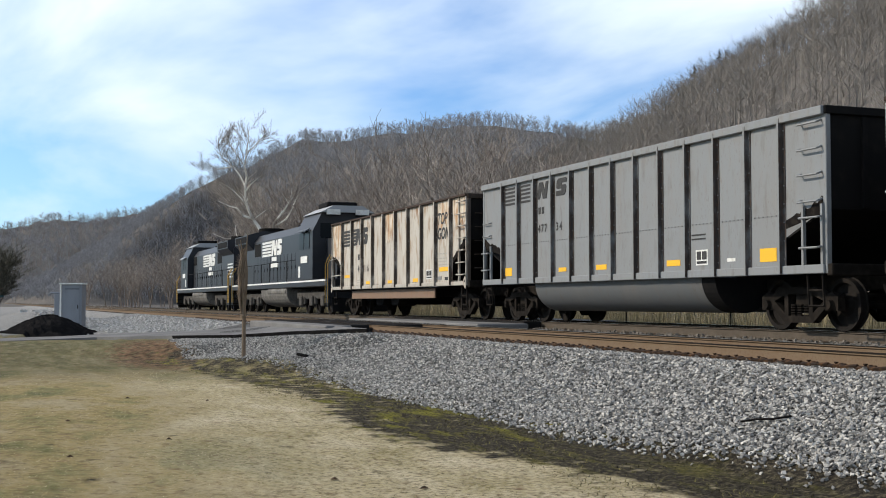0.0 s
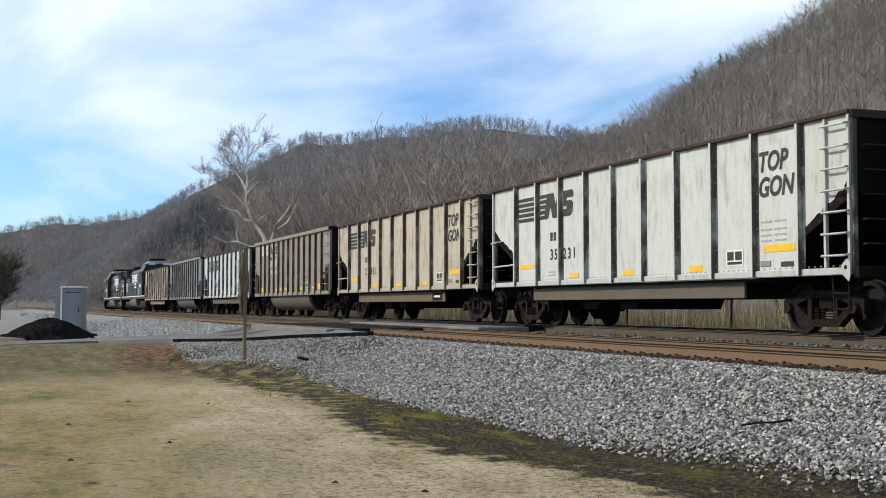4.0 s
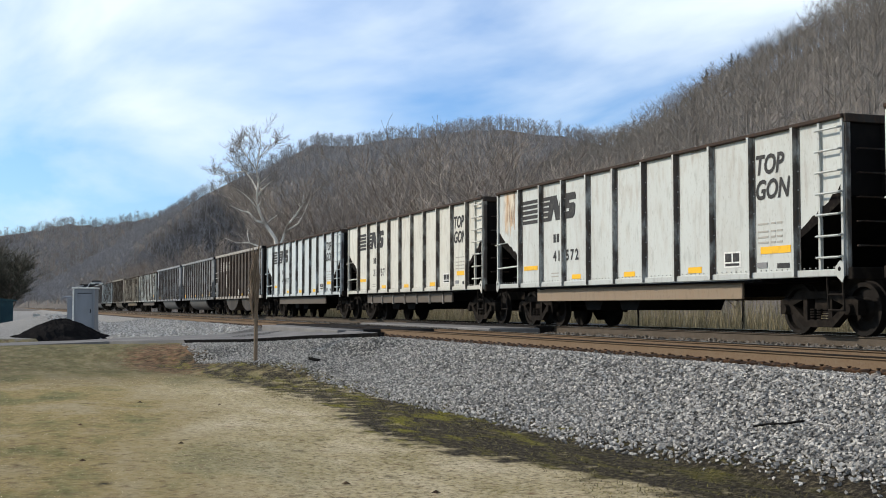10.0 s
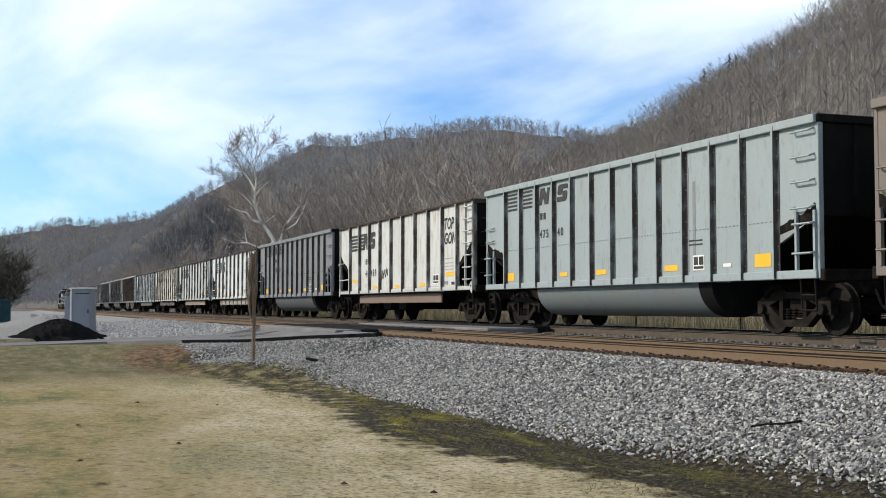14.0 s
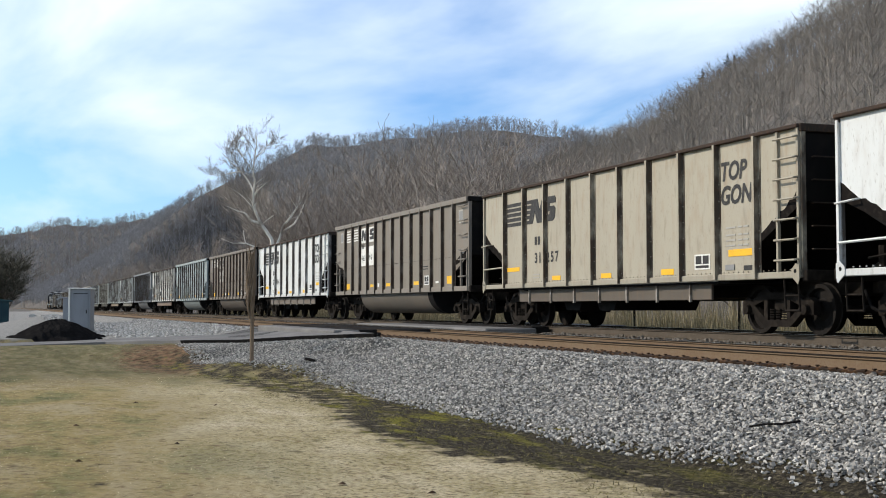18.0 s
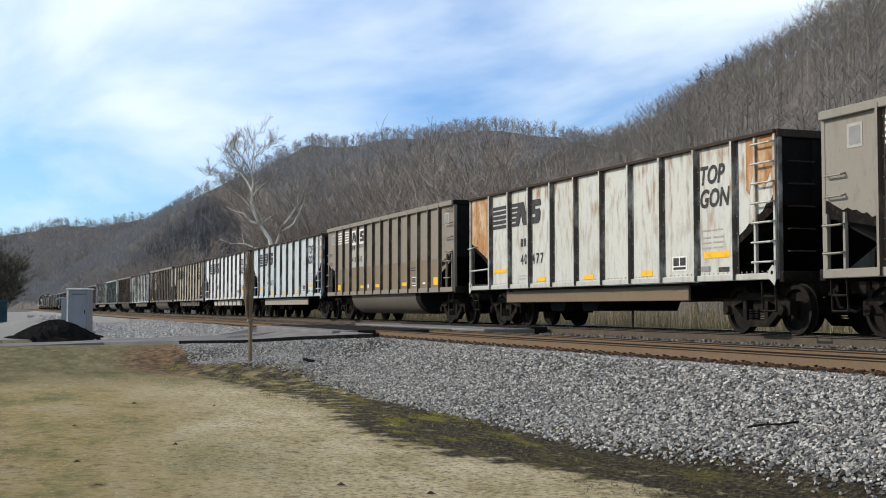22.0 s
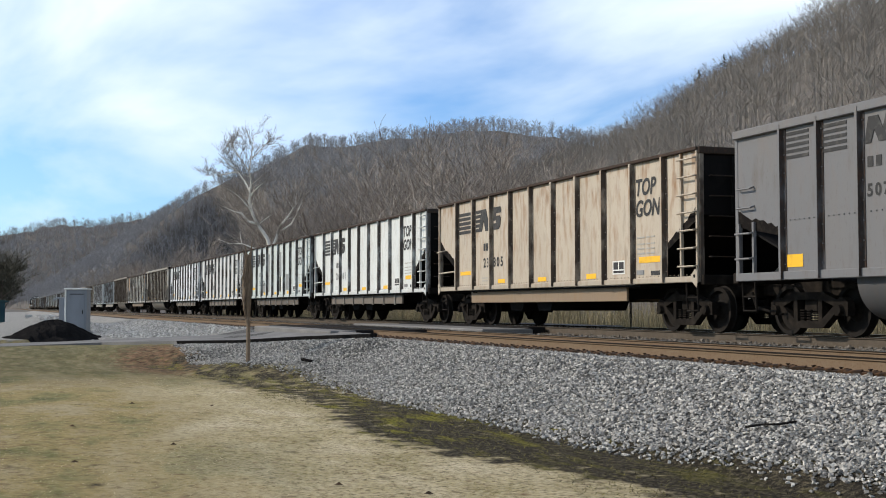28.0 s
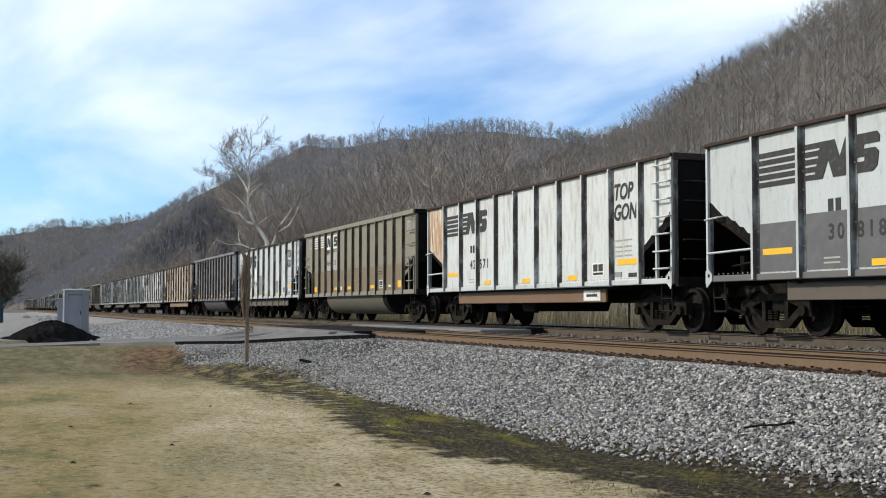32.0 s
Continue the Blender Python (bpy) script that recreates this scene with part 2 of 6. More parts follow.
class Mesh:
    """Collects vertices and faces of one part."""

    def __init__(self):
        self.v, self.f = [], []

    def add(self, v, f):
        o = len(self.v)
        self.v.extend(tuple(p) for p in v)
        self.f.extend(tuple(i + o for i in q) for q in f)
        return self

    def box(self, x0, x1, y0, y1, z0, z1, c=0.0):
        """A box; c chamfers its edges."""
        if not c:
            v = [(x, y, z) for x in (x0, x1) for y in (y0, y1) for z in (z0, z1)]
            return self.add(v, [(0, 1, 3, 2), (4, 6, 7, 5), (0, 4, 5, 1), (2, 3, 7, 6), (0, 2, 6, 4), (1, 5, 7, 3)])
        X, Y, Z = (x0, x1), (y0, y1), (z0, z1)
        v, ix = [], {}
        for i in (0, 1):
            for j in (0, 1):
                for k in (0, 1):
                    s = (1 - 2 * i, 1 - 2 * j, 1 - 2 * k)
                    for a in range(3):
                        p = [X[i], Y[j], Z[k]]
                        for b in range(3):
                            if b != a:
                                p[b] += s[b] * c
                        ix[i, j, k, a] = len(v)
                        v.append(p)
        f = []
        for a in range(3):
            b, d = (a + 1) % 3, (a + 2) % 3
            for e in (0, 1):
                q = []
                for m, n in ((0, 0), (1, 0), (1, 1), (0, 1)):
                    t = [0, 0, 0]
                    t[a], t[b], t[d] = e, m, n
                    q.append(ix[(*t, a)])
                f.append(q if e else q[::-1])
            for m in (0, 1):
                for n in (0, 1):
                    t0, t1 = [0, 0, 0], [0, 0, 0]
                    t0[a], t1[a] = 0, 1
                    t0[b] = t1[b] = m
                    t0[d] = t1[d] = n
                    f.append([ix[(*t0, b)], ix[(*t1, b)], ix[(*t1, d)], ix[(*t0, d)]])
        for i in (0, 1):
            for j in (0, 1):
                for k in (0, 1):
                    f.append([ix[i, j, k, a] for a in range(3)])
        return self.add(v, f)

    def prism(self, pts, a0, a1, axis):
        """A flat outline swept along an axis: 'y' takes (x, z), 'x' takes (y, z), 'z' takes (x, y)."""
        put = {"x": lambda p, a: (a, p[0], p[1]), "y": lambda p, a: (p[0], a, p[1]), "z": lambda p, a: (p[0], p[1], a)}[axis]
        n = len(pts)
        v = [put(p, a0) for p in pts] + [put(p, a1) for p in pts]
        return self.add(v, [tuple(range(n))[::-1], tuple(range(n, 2 * n))] + [(i, (i + 1) % n, (i + 1) % n + n, i + n) for i in range(n)])

    def tube(self, p, q, r0, r1=None, n=6, cap=True):
        p, q = Vector(p), Vector(q)
        r1 = r0 if r1 is None else r1
        d = (q - p).normalized()
        u = d.orthogonal().normalized()
        w = d.cross(u)
        v = []
        for c, r in ((p, r0), (q, r1)):
            for i in range(n):
                a = 2 * math.pi * i / n
                v.append(c + (u * math.cos(a) + w * math.sin(a)) * r)
        f = [(i, (i + 1) % n, (i + 1) % n + n, i + n) for i in range(n)]
        if cap:
            f += [tuple(range(n))[::-1], tuple(range(n, 2 * n))]
        return self.add(v, f)

    def path(self, pts, r, n=5):
        for a, b in zip(pts, pts[1:]):
            self.tube(a, b, r, r, n)
        return self

    def lathe(self, prof, c, n=18):
        """Profile of (radius, y) turned about the y axis through c."""
        v, f, m = [], [], len(prof)
        for i in range(n):
            a = 2 * math.pi * i / n
            v += [(c[0] + r * math.cos(a), c[1] + y, c[2] + r * math.sin(a)) for r, y in prof]
        for i in range(n):
            j = (i + 1) % n
            f += [(i * m + k, i * m + k + 1, j * m + k + 1, j * m + k) for k in range(m - 1)]
        f += [tuple(i * m for i in range(n))[::-1], tuple(i * m + m - 1 for i in range(n))]
        return self.add(v, f)

    def data(self, name):
        me = bpy.data.meshes.new(name)
        me.from_pydata(self.v, [], self.f)
        bm = bmesh.new()
        bm.from_mesh(me)
        bmesh.ops.recalc_face_normals(bm, faces=bm.faces)
        bm.to_mesh(me)
        bm.free()
        return me


def part(name, m, material, parent=None, label="", at=None):
    """One mesh object under a thing; m is a Mesh or mesh data to share."""
    me = m.data(name) if isinstance(m, Mesh) else m
    ob = new(name, me)
    if not me.materials:
        me.materials.append(material)
    ob.parent = parent
    if at is not None:
        ob.matrix_basis = at
    return tagged(ob, label)


def soup(name, v, f, material):
    """A big joined mesh from arrays."""
    me = bpy.data.meshes.new(name)
    f = np.asarray(f, np.int32)
    k = f.shape[1]
    me.vertices.add(len(v))
    me.vertices.foreach_set("co", np.asarray(v, np.float32).ravel())
    me.loops.add(f.size)
    me.loops.foreach_set("vertex_index", f.ravel())
    me.polygons.add(len(f))
    me.polygons.foreach_set("loop_start", np.arange(0, f.size, k, dtype=np.int32))
    me.update(calc_edges=True)
    me.shade_flat()
    me.materials.append(material)
    return new(name, me)


GLYPHS = {}


def letters(text, size, shear=0.0):
    """Flat raised lettering in the x-z plane, facing -y, from its lower left corner."""
    key = (text, size, shear)
    if key not in GLYPHS:
        cu = bpy.data.curves.new("lettering", "FONT")
        cu.body, cu.size, cu.shear, cu.offset = text, size, shear, size * 0.03
        cu.resolution_u = 3
        tmp = bpy.data.objects.new("lettering", cu)
        scene.collection.objects.link(tmp)
        me = bpy.data.meshes.new_from_object(tmp.evaluated_get(bpy.context.evaluated_depsgraph_get()))
        me.transform(Matrix.Rotation(radians(90), 4, "X"))
        bpy.data.objects.remove(tmp)
        GLYPHS[key] = me
    return GLYPHS[key]


# ---- ground: one sheet with embankment, road bed, valley and wooded ridges ----
ROAD = [(-33.0, 8.5, -0.12), (-35.8, 8.0, -0.26), (-38.2, 7.0, -0.42), (-41.3, 5.8, -0.52), (-44.4, 3.3, -0.66), (-44.0, 0.1, -0.75), (-43.5, -6, -0.85), (-43, -70, -1.1)]
ROAD_NEAR = [(-27.7, 8.4), (-31.5, 7.6), (-34.3, 6.4), (-38, 5.3), (-42.3, 3.3), (-42, 0.3), (-41.5, -6), (-41, -70)]
ROAD_FAR = [(-38, 8.6), (-40, 8.4), (-42, 7.6), (-44.2, 6.2), (-46.0, 3.6), (-45.2, 0), (-45, -6), (-45, -70)]
# ridges as crest lines (x, y, height)
RIDGES = [([(250, 330, 190), (-100, 300, 158), (-330, 262, 98), (-420, 262, 74), (-480, 250, 54), (-540, 200, 30)], 0.62),
          ([(-300, 420, 90), (-560, 330, 86), (-780, 290, 122), (-960, 232, 133), (-1000, 160, 95), (-900, 95, 48), (-800, 60, 15)], 0.55),
          ([(-1050, 520, 70), (-1300, 330, 135), (-1420, 140, 104), (-1500, 30, 92), (-1500, -60, 76), (-1500, -260, 60)], 0.5)]


def along(pts, x, y):
    """Distance from (x, y) to a line of points and the value carried there."""
    best, val = np.full(x.shape, 1e9), np.zeros(x.shape)
    for a, b in zip(pts, pts[1:]):
        dx, dy = b[0] - a[0], b[1] - a[1]
        t = np.clip(((x - a[0]) * dx + (y - a[1]) * dy) / (dx * dx + dy * dy), 0, 1)
        d = np.hypot(x - a[0] - t * dx, y - a[1] - t * dy)
        near = d < best
        best = np.where(near, d, best)
        val = np.where(near, a[2] + t * (b[2] - a[2]), val)
    return best, val


def inside(ring, x, y):
    """Whether (x, y) lies in a closed outline."""
    hit = np.zeros(x.shape, bool)
    for (ax, ay), (bx, by) in zip(ring, ring[1:] + ring[:1]):
        if ay != by:
            hit ^= ((ay > y) != (by > y)) & (x < (bx - ax) * (y - ay) / (by - ay) + ax)
    return hit


def wave(x, y, s):
    return np.sin(x / s + 1.3 * np.sin(y / s * 0.7)) * np.cos(y / s * 1.1 + 0.6 * np.sin(x / s * 0.9))


def smooth(a, b, v):
    t = np.clip((v - a) / (b - a), 0, 1)
    return t * t * (3 - 2 * t)


def height(x, y):
    x, y = np.asarray(x, float), np.asarray(y, float)
    lawn = -1.15 + 0.03 * wave(x, y, 3.1) + 0.012 * wave(x, y, 0.9)
    toe = 6.65 + 0.25 * wave(x, y * 0 + 3, 2.3) - 2.4 * smooth(26, 31, -x)
    bank = np.where(y < 8.85, lawn + (-0.30 - lawn) * np.clip((y - toe) / (8.85 - toe), 0, 1), -0.30)
    bank = np.where(y > 11.6, -0.30 + 0.09 * smooth(11.6, 13.2, y), bank)
    bank = np.where(y > 16.9, -0.21 - 0.75 * smooth(16.9, 18.6, y), bank)
    west = -1.15 + 0.55 * smooth(-30, -48, x) * smooth(-30, 0, y)
    bank = np.where(y < 9, np.maximum(bank, west), bank)
    e, zn = along([(a[0], a[1], r[2]) for a, r in zip(ROAD_NEAR, ROAD)], x, y)
    e2, zf = along([(a[0], a[1], r[2]) for a, r in zip(ROAD_FAR, ROAD)], x, y)
    reach = np.where(e < e2, np.interp(-x, [27, 33, 37, 44], [0.9, 1.3, 5.0, 9.0]), 9.0)
    edge_z = np.where(e < e2, zn - 0.11, zf - 0.08)
    z = np.where(y < 8.9, np.maximum(bank, bank + (edge_z - bank) * (1 - smooth(0.0, reach, np.minimum(e, e2)))), bank)
    on_road = inside(ROAD_NEAR + ROAD_FAR[::-1], x, y)
    z = np.where(on_road & (y < 8.9), (zn * e2 + zf * e) / (e + e2 + 1e-6) - 0.08, z)
    z = z + 0.66 * np.exp(-((x + 67) / 9) ** 2 - ((y - 2.4) / 2.6) ** 2)
    hill = np.full(x.shape, -1e3)
    for crest, slope in RIDGES:
        e, hz = along(crest, x, y)
        hill = np.maximum(hill, hz - slope * e)
    hill = hill + 4.0 * wave(x, y, 45) + 2 * wave(x, y, 19)
    hill = np.where(hill > 0, hill, 0.0) * smooth(28, 95, np.where(x > -600, y, 95))
    return z + hill


def steps(*spans):
    out = []
    for a, b, n in spans:
        out += list(np.linspace(a, b, n, endpoint=False))
    return np.array(out + [spans[-1][1]])


def build_ground():
    xs = steps((-2600, -1600, 12), (-1600, -600, 70), (-600, -110, 60), (-110, -60, 60), (-60, -8, 200), (-8, 10, 30), (10, 120, 14), (120, 900, 20))
    ys = steps((-900, -120, 14), (-120, -16, 20), (-16, -2, 30), (-2, 6, 50), (6, 9.4, 50), (9.4, 20, 40), (20, 60, 16), (60, 420, 60), (420, 1600, 14))
    X, Y = np.meshgrid(xs, ys, indexing="ij")
    Z = height(X, Y)
    nx, ny = X.shape
    i = np.arange(nx * ny).reshape(nx, ny)
    f = np.stack([i[:-1, :-1], i[1:, :-1], i[1:, 1:], i[:-1, 1:]], -1).reshape(-1, 4)
    m = bpy.data.materials.new("ground_cover")
    g = soup("ground", np.stack([X, Y, Z], -1).reshape(-1, 3), f, m)
    g.data.shade_smooth()
    x, y, z = X.ravel(), Y.ravel(), Z.ravel()
    toe = 6.65 + 0.25 * wave(x, y * 0 + 3, 2.3) - 1.5 * smooth(27, 33, -x) + 0.3 * smooth(13, 9, -x)
    stone = smooth(toe + 0.1, toe + 0.45, y) * (1 - smooth(19.0, 20.5, y))
    stone = np.maximum(stone, smooth(-44.5, -46.5, x) * smooth(-6, 0, y) * (1 - smooth(19, 20.5, y)))
    dark = smooth(toe - 2.3, toe - 1.1, y + 0.5 * wave(x, y, 1.7)) * (1 - smooth(toe + 0.2, toe + 0.7, y)) * smooth(-36, -33, x) * (1 - 0.36 * smooth(15, 27, -x))
    valley = smooth(-260, -420, x)
    pale = smooth(-44.5, -46.5, x) * smooth(-6, -1, y) * (1 - smooth(8.6, 9.3, y)) * (1 - valley)
    stone, dark = stone * (1 - valley), dark * (1 - valley)
    litter = np.maximum(smooth(20, 26, y), valley)
    earth = (1 - smooth(0.6, 1.8, np.hypot((x + 34.2) / 3.2, y - 4.3))) * (1 - stone) * 0.85
    straw = smooth(0.9, 3.6, y + 0.05 * (x + 14) + 0.8 * wave(x, y, 2.4)) * (1 - smooth(-22, -32, x) * 0.85)
    for nm, val in (("stone", stone), ("dark", dark), ("litter", litter), ("earth", earth), ("straw", straw), ("pale", pale), ("dull", 0.85 * smooth(-24, -33, x)), ("mossy", 0.25 + 0.75 * smooth(9, 15, -x))):
        g.data.attributes.new(nm, "FLOAT", "POINT").data.foreach_set("value", val.astype(np.float32))
    m.use_nodes = True
    n, k = m.node_tree.nodes, m.node_tree.links
    tc = n.new("ShaderNodeTexCoord")

    def noise_at(scale, detail=5, rough=0.55, stretch=None):
        t = n.new("ShaderNodeTexNoise")
        t.inputs["Scale"].default_value, t.inputs["Detail"].default_value, t.inputs["Roughness"].default_value = scale, detail, rough
        if stretch:
            mp = n.new("ShaderNodeMapping")
            mp.inputs["Scale"].default_value = stretch
            k.new(tc.outputs["Object"], mp.inputs[0])
            k.new(mp.outputs[0], t.inputs["Vector"])
        else:
            k.new(tc.outputs["Object"], t.inputs["Vector"])
        return t.outputs["Fac"]

    def ramp(fac, *stops):
        r = n.new("ShaderNodeValToRGB")
        while len(r.color_ramp.elements) < len(stops):
            r.color_ramp.elements.new(0.5)
        for e, (p, c) in zip(r.color_ramp.elements, stops):
            e.position, e.color = p, (*c, 1)
        k.new(fac, r.inputs[0])
        return r.outputs[0]

    def mixed(fac, a, b):
        x = n.new("ShaderNodeMixRGB")
        if isinstance(fac, float):
            x.inputs[0].default_value = fac
        else:
            k.new(fac, x.inputs[0])
        k.new(a, x.inputs[1])
        k.new(b, x.inputs[2])
        return x.outputs[0]

    def mask(nm, scale, wide, soft=0.12):
        """An attribute with a ragged edge."""
        at = n.new("ShaderNodeAttribute")
        at.attribute_name = nm
        a = n.new("ShaderNodeMath")
        a.operation = "MULTIPLY_ADD"
        k.new(noise_at(scale), a.inputs[0])
        a.inputs[1].default_value = wide
        k.new(at.outputs["Fac"], a.inputs[2])
        r = n.new("ShaderNodeMapRange")
        r.inputs["From Min"].default_value, r.inputs["From Max"].default_value = 0.5 + wide * 0.5 - soft, 0.5 + wide * 0.5 + soft
        k.new(a.outputs[0], r.inputs["Value"])
        return r.outputs[0]

    lawn = ramp(noise_at(0.42, 7, 0.66, (0.7, 1.5, 1)), (0.36, (0.075, 0.09, 0.034)), (0.45, (0.20, 0.19, 0.072)), (0.53, (0.35, 0.265, 0.11)), (0.64, (0.42, 0.345, 0.21)))
    lawn = mixed(ramp(noise_at(28, 6, 0.7), (0.40, (0, 0, 0)), (0.68, (0.75, 0.75, 0.75))), lawn, ramp(noise_at(11), (0.35, (0.09, 0.075, 0.035)), (0.65, (0.42, 0.355, 0.215))))
    stone_c = ramp(noise_at(16, 4, 0.7), (0.35, (0.03, 0.03, 0.03)), (0.55, (0.11, 0.108, 0.105)), (0.75, (0.30, 0.295, 0.285)))
    dark_c = ramp(noise_at(14, 7, 0.8), (0.36, (0.010, 0.009, 0.008)), (0.50, (0.036, 0.03, 0.021)), (0.62, (0.15, 0.125, 0.08)))
    moss = ramp(noise_at(20, 5, 0.7), (0.36, (0.05, 0.052, 0.009)), (0.6, (0.29, 0.26, 0.035)))
    mossy, some = n.new("ShaderNodeAttribute"), n.new("ShaderNodeMath")
    mossy.attribute_name, some.operation = "mossy", "MULTIPLY"
    k.new(ramp(noise_at(1.6, 6, 0.7, (0.45, 1.6, 1)), (0.51, (0, 0, 0)), (0.64, (0.85, 0.85, 0.85))), some.inputs[0])
    k.new(mossy.outputs["Fac"], some.inputs[1])
    dark_c = mixed(some.outputs[0], dark_c, moss)
    litter_c = ramp(noise_at(0.05, 8, 0.7), (0.3, (0.075, 0.068, 0.061)), (0.7, (0.135, 0.122, 0.11)))
    litter_c = mixed(ramp(noise_at(1.1, 4, 0.75, (1, 1, 0.35)), (0.42, (0, 0, 0)), (0.62, (0.7, 0.7, 0.7))), litter_c, ramp(noise_at(2.3, 3), (0.4, (0.055, 0.05, 0.045)), (0.6, (0.19, 0.172, 0.155))))
    earth_c = ramp(noise_at(5), (0.35, (0.06, 0.036, 0.02)), (0.65, (0.22, 0.135, 0.078)))
    pale_c = ramp(noise_at(0.8, 8, 0.72, (0.7, 1.4, 1)), (0.36, (0.34, 0.285, 0.135)), (0.48, (0.51, 0.425, 0.25)), (0.66, (0.68, 0.585, 0.405)))
    fine = ramp(noise_at(22, 6, 0.78), (0.44, (0, 0, 0)), (0.58, (0.9, 0.9, 0.9)))
    pale_c = mixed(fine, pale_c, ramp(noise_at(14), (0.40, (0.075, 0.058, 0.028)), (0.58, (0.54, 0.465, 0.32))))
    tufts = ramp(noise_at(6.5, 9, 0.8), (0.36, (0.6, 0.6, 0.6)), (0.48, (0, 0, 0)))
    clump = ramp(noise_at(30, 4), (0.4, (0.06, 0.052, 0.022)), (0.62, (0.2, 0.165, 0.085)))
    lawn, pale_c = mixed(tufts, lawn, clump), mixed(tufts, pale_c, clump)
    straw_at = n.new("ShaderNodeAttribute")
    straw_at.attribute_name = "straw"
    c = mixed(straw_at.outputs["Fac"], lawn, pale_c)
    dull_at = n.new("ShaderNodeAttribute")
    dull_at.attribute_name = "dull"
    c = mixed(dull_at.outputs["Fac"], c, ramp(noise_at(2.2, 7, 0.72, (0.5, 1.3, 1)), (0.36, (0.075, 0.072, 0.034)), (0.52, (0.135, 0.12, 0.062)), (0.66, (0.22, 0.19, 0.115))))
    c = mixed(mask("earth", 6, 2.8, 0.35), c, earth_c)
    c = mixed(mask("dark", 2.6, 2.6, 0.22), c, dark_c)
    c = mixed(mask("stone", 4.0, 0.5), c, stone_c)
    gravel_c = ramp(noise_at(9, 7, 0.75), (0.35, (0.15, 0.145, 0.136)), (0.65, (0.34, 0.33, 0.308)))
    c = mixed(mask("pale", 2.0, 0.5), c, gravel_c)
    c = mixed(mask("litter", 0.3, 0.5), c, litter_c)
    b = n["Principled BSDF"]
    k.new(c, b.inputs["Base Color"])
    b.inputs["Roughness"].default_value, b.inputs["Specular IOR Level"].default_value = 0.95, 0.08
    bp = n.new("ShaderNodeBump")
    bp.inputs["Strength"].default_value, bp.inputs["Distance"].default_value = 1.0, 0.05
    k.new(noise_at(26, 6, 0.75), bp.inputs["Height"])
    k.new(bp.outputs[0], b.inputs["Normal"])
    return tagged(g, "dry tan winter lawn, gravel bank and brown wooded slopes", "ground", kind="structure")


ground = build_ground()


def on_ground(x, y):
    return float(height(np.array([x]), np.array([y]))[0])


def build_road():
    m = Mesh()
    n = len(ROAD)
    for (a, b), (c, d), (_, _, z) in zip(ROAD_NEAR, ROAD_FAR, ROAD):
        m.v += [(a, b, z - 0.25), (a, b, z), (c, d, z), (c, d, z - 0.25)]
    for i in range(n - 1):
        o = 4 * i
        m.f += [(o + j, o + j + 1, o + 5 + j, o + 4 + j) for j in range(3)] + [(o, o + 4, o + 7, o + 3)]
    m.f += [(0, 1, 2, 3), (4 * n - 4, 4 * n - 1, 4 * n - 2, 4 * n - 3)]
    road = part("road", m, ASPHALT)
    # Undercut strip in near-black colour, painting the shade below the road edge.
    e = Mesh()
    near = [(*p, r[2]) for p, r in zip(ROAD_NEAR[:4], ROAD)]
    for a, b, z in near:
        e.v += [(a - 0.05, b + 0.1, z + 0.006), (a + 0.05, b - 0.12, z + 0.004), (a + 0.03, b - 0.03, z - 0.2), (a, b + 0.05, z - 0.22)]
    for i in range(3):
        e.f += [(4 * i + j, 4 * i + (j + 1) % 4, 4 * i + 4 + (j + 1) % 4, 4 * i + 4 + j) for j in range(4)]
    e.f += [(0, 1, 2, 3), (15, 14, 13, 12)]
    part("road_edge", e, EDGE_SHADE, road, "broken asphalt edge, blackened for its shade")
    return tagged(road, "worn grey asphalt road climbing to the level crossing", "road", kind="structure")


build_road()
# ---- two tracks and the level crossing ----
NEAR_Y, TRAIN_Y, NEAR_Z = 10.30, 14.50, -0.085
GAUGE = 0.755
RAIL_PROFILE = [(-0.075, -0.185), (0.075, -0.185), (0.075, -0.172), (0.012, -0.15), (0.012, -0.045), (0.036, -0.03), (0.036, -0.006), (0.028, 0.0),
                (-0.028, 0.0), (-0.036, -0.006), (-0.036, -0.03), (-0.012, -0.045), (-0.012, -0.15), (-0.075, -0.172)]
rng = random.Random(5)


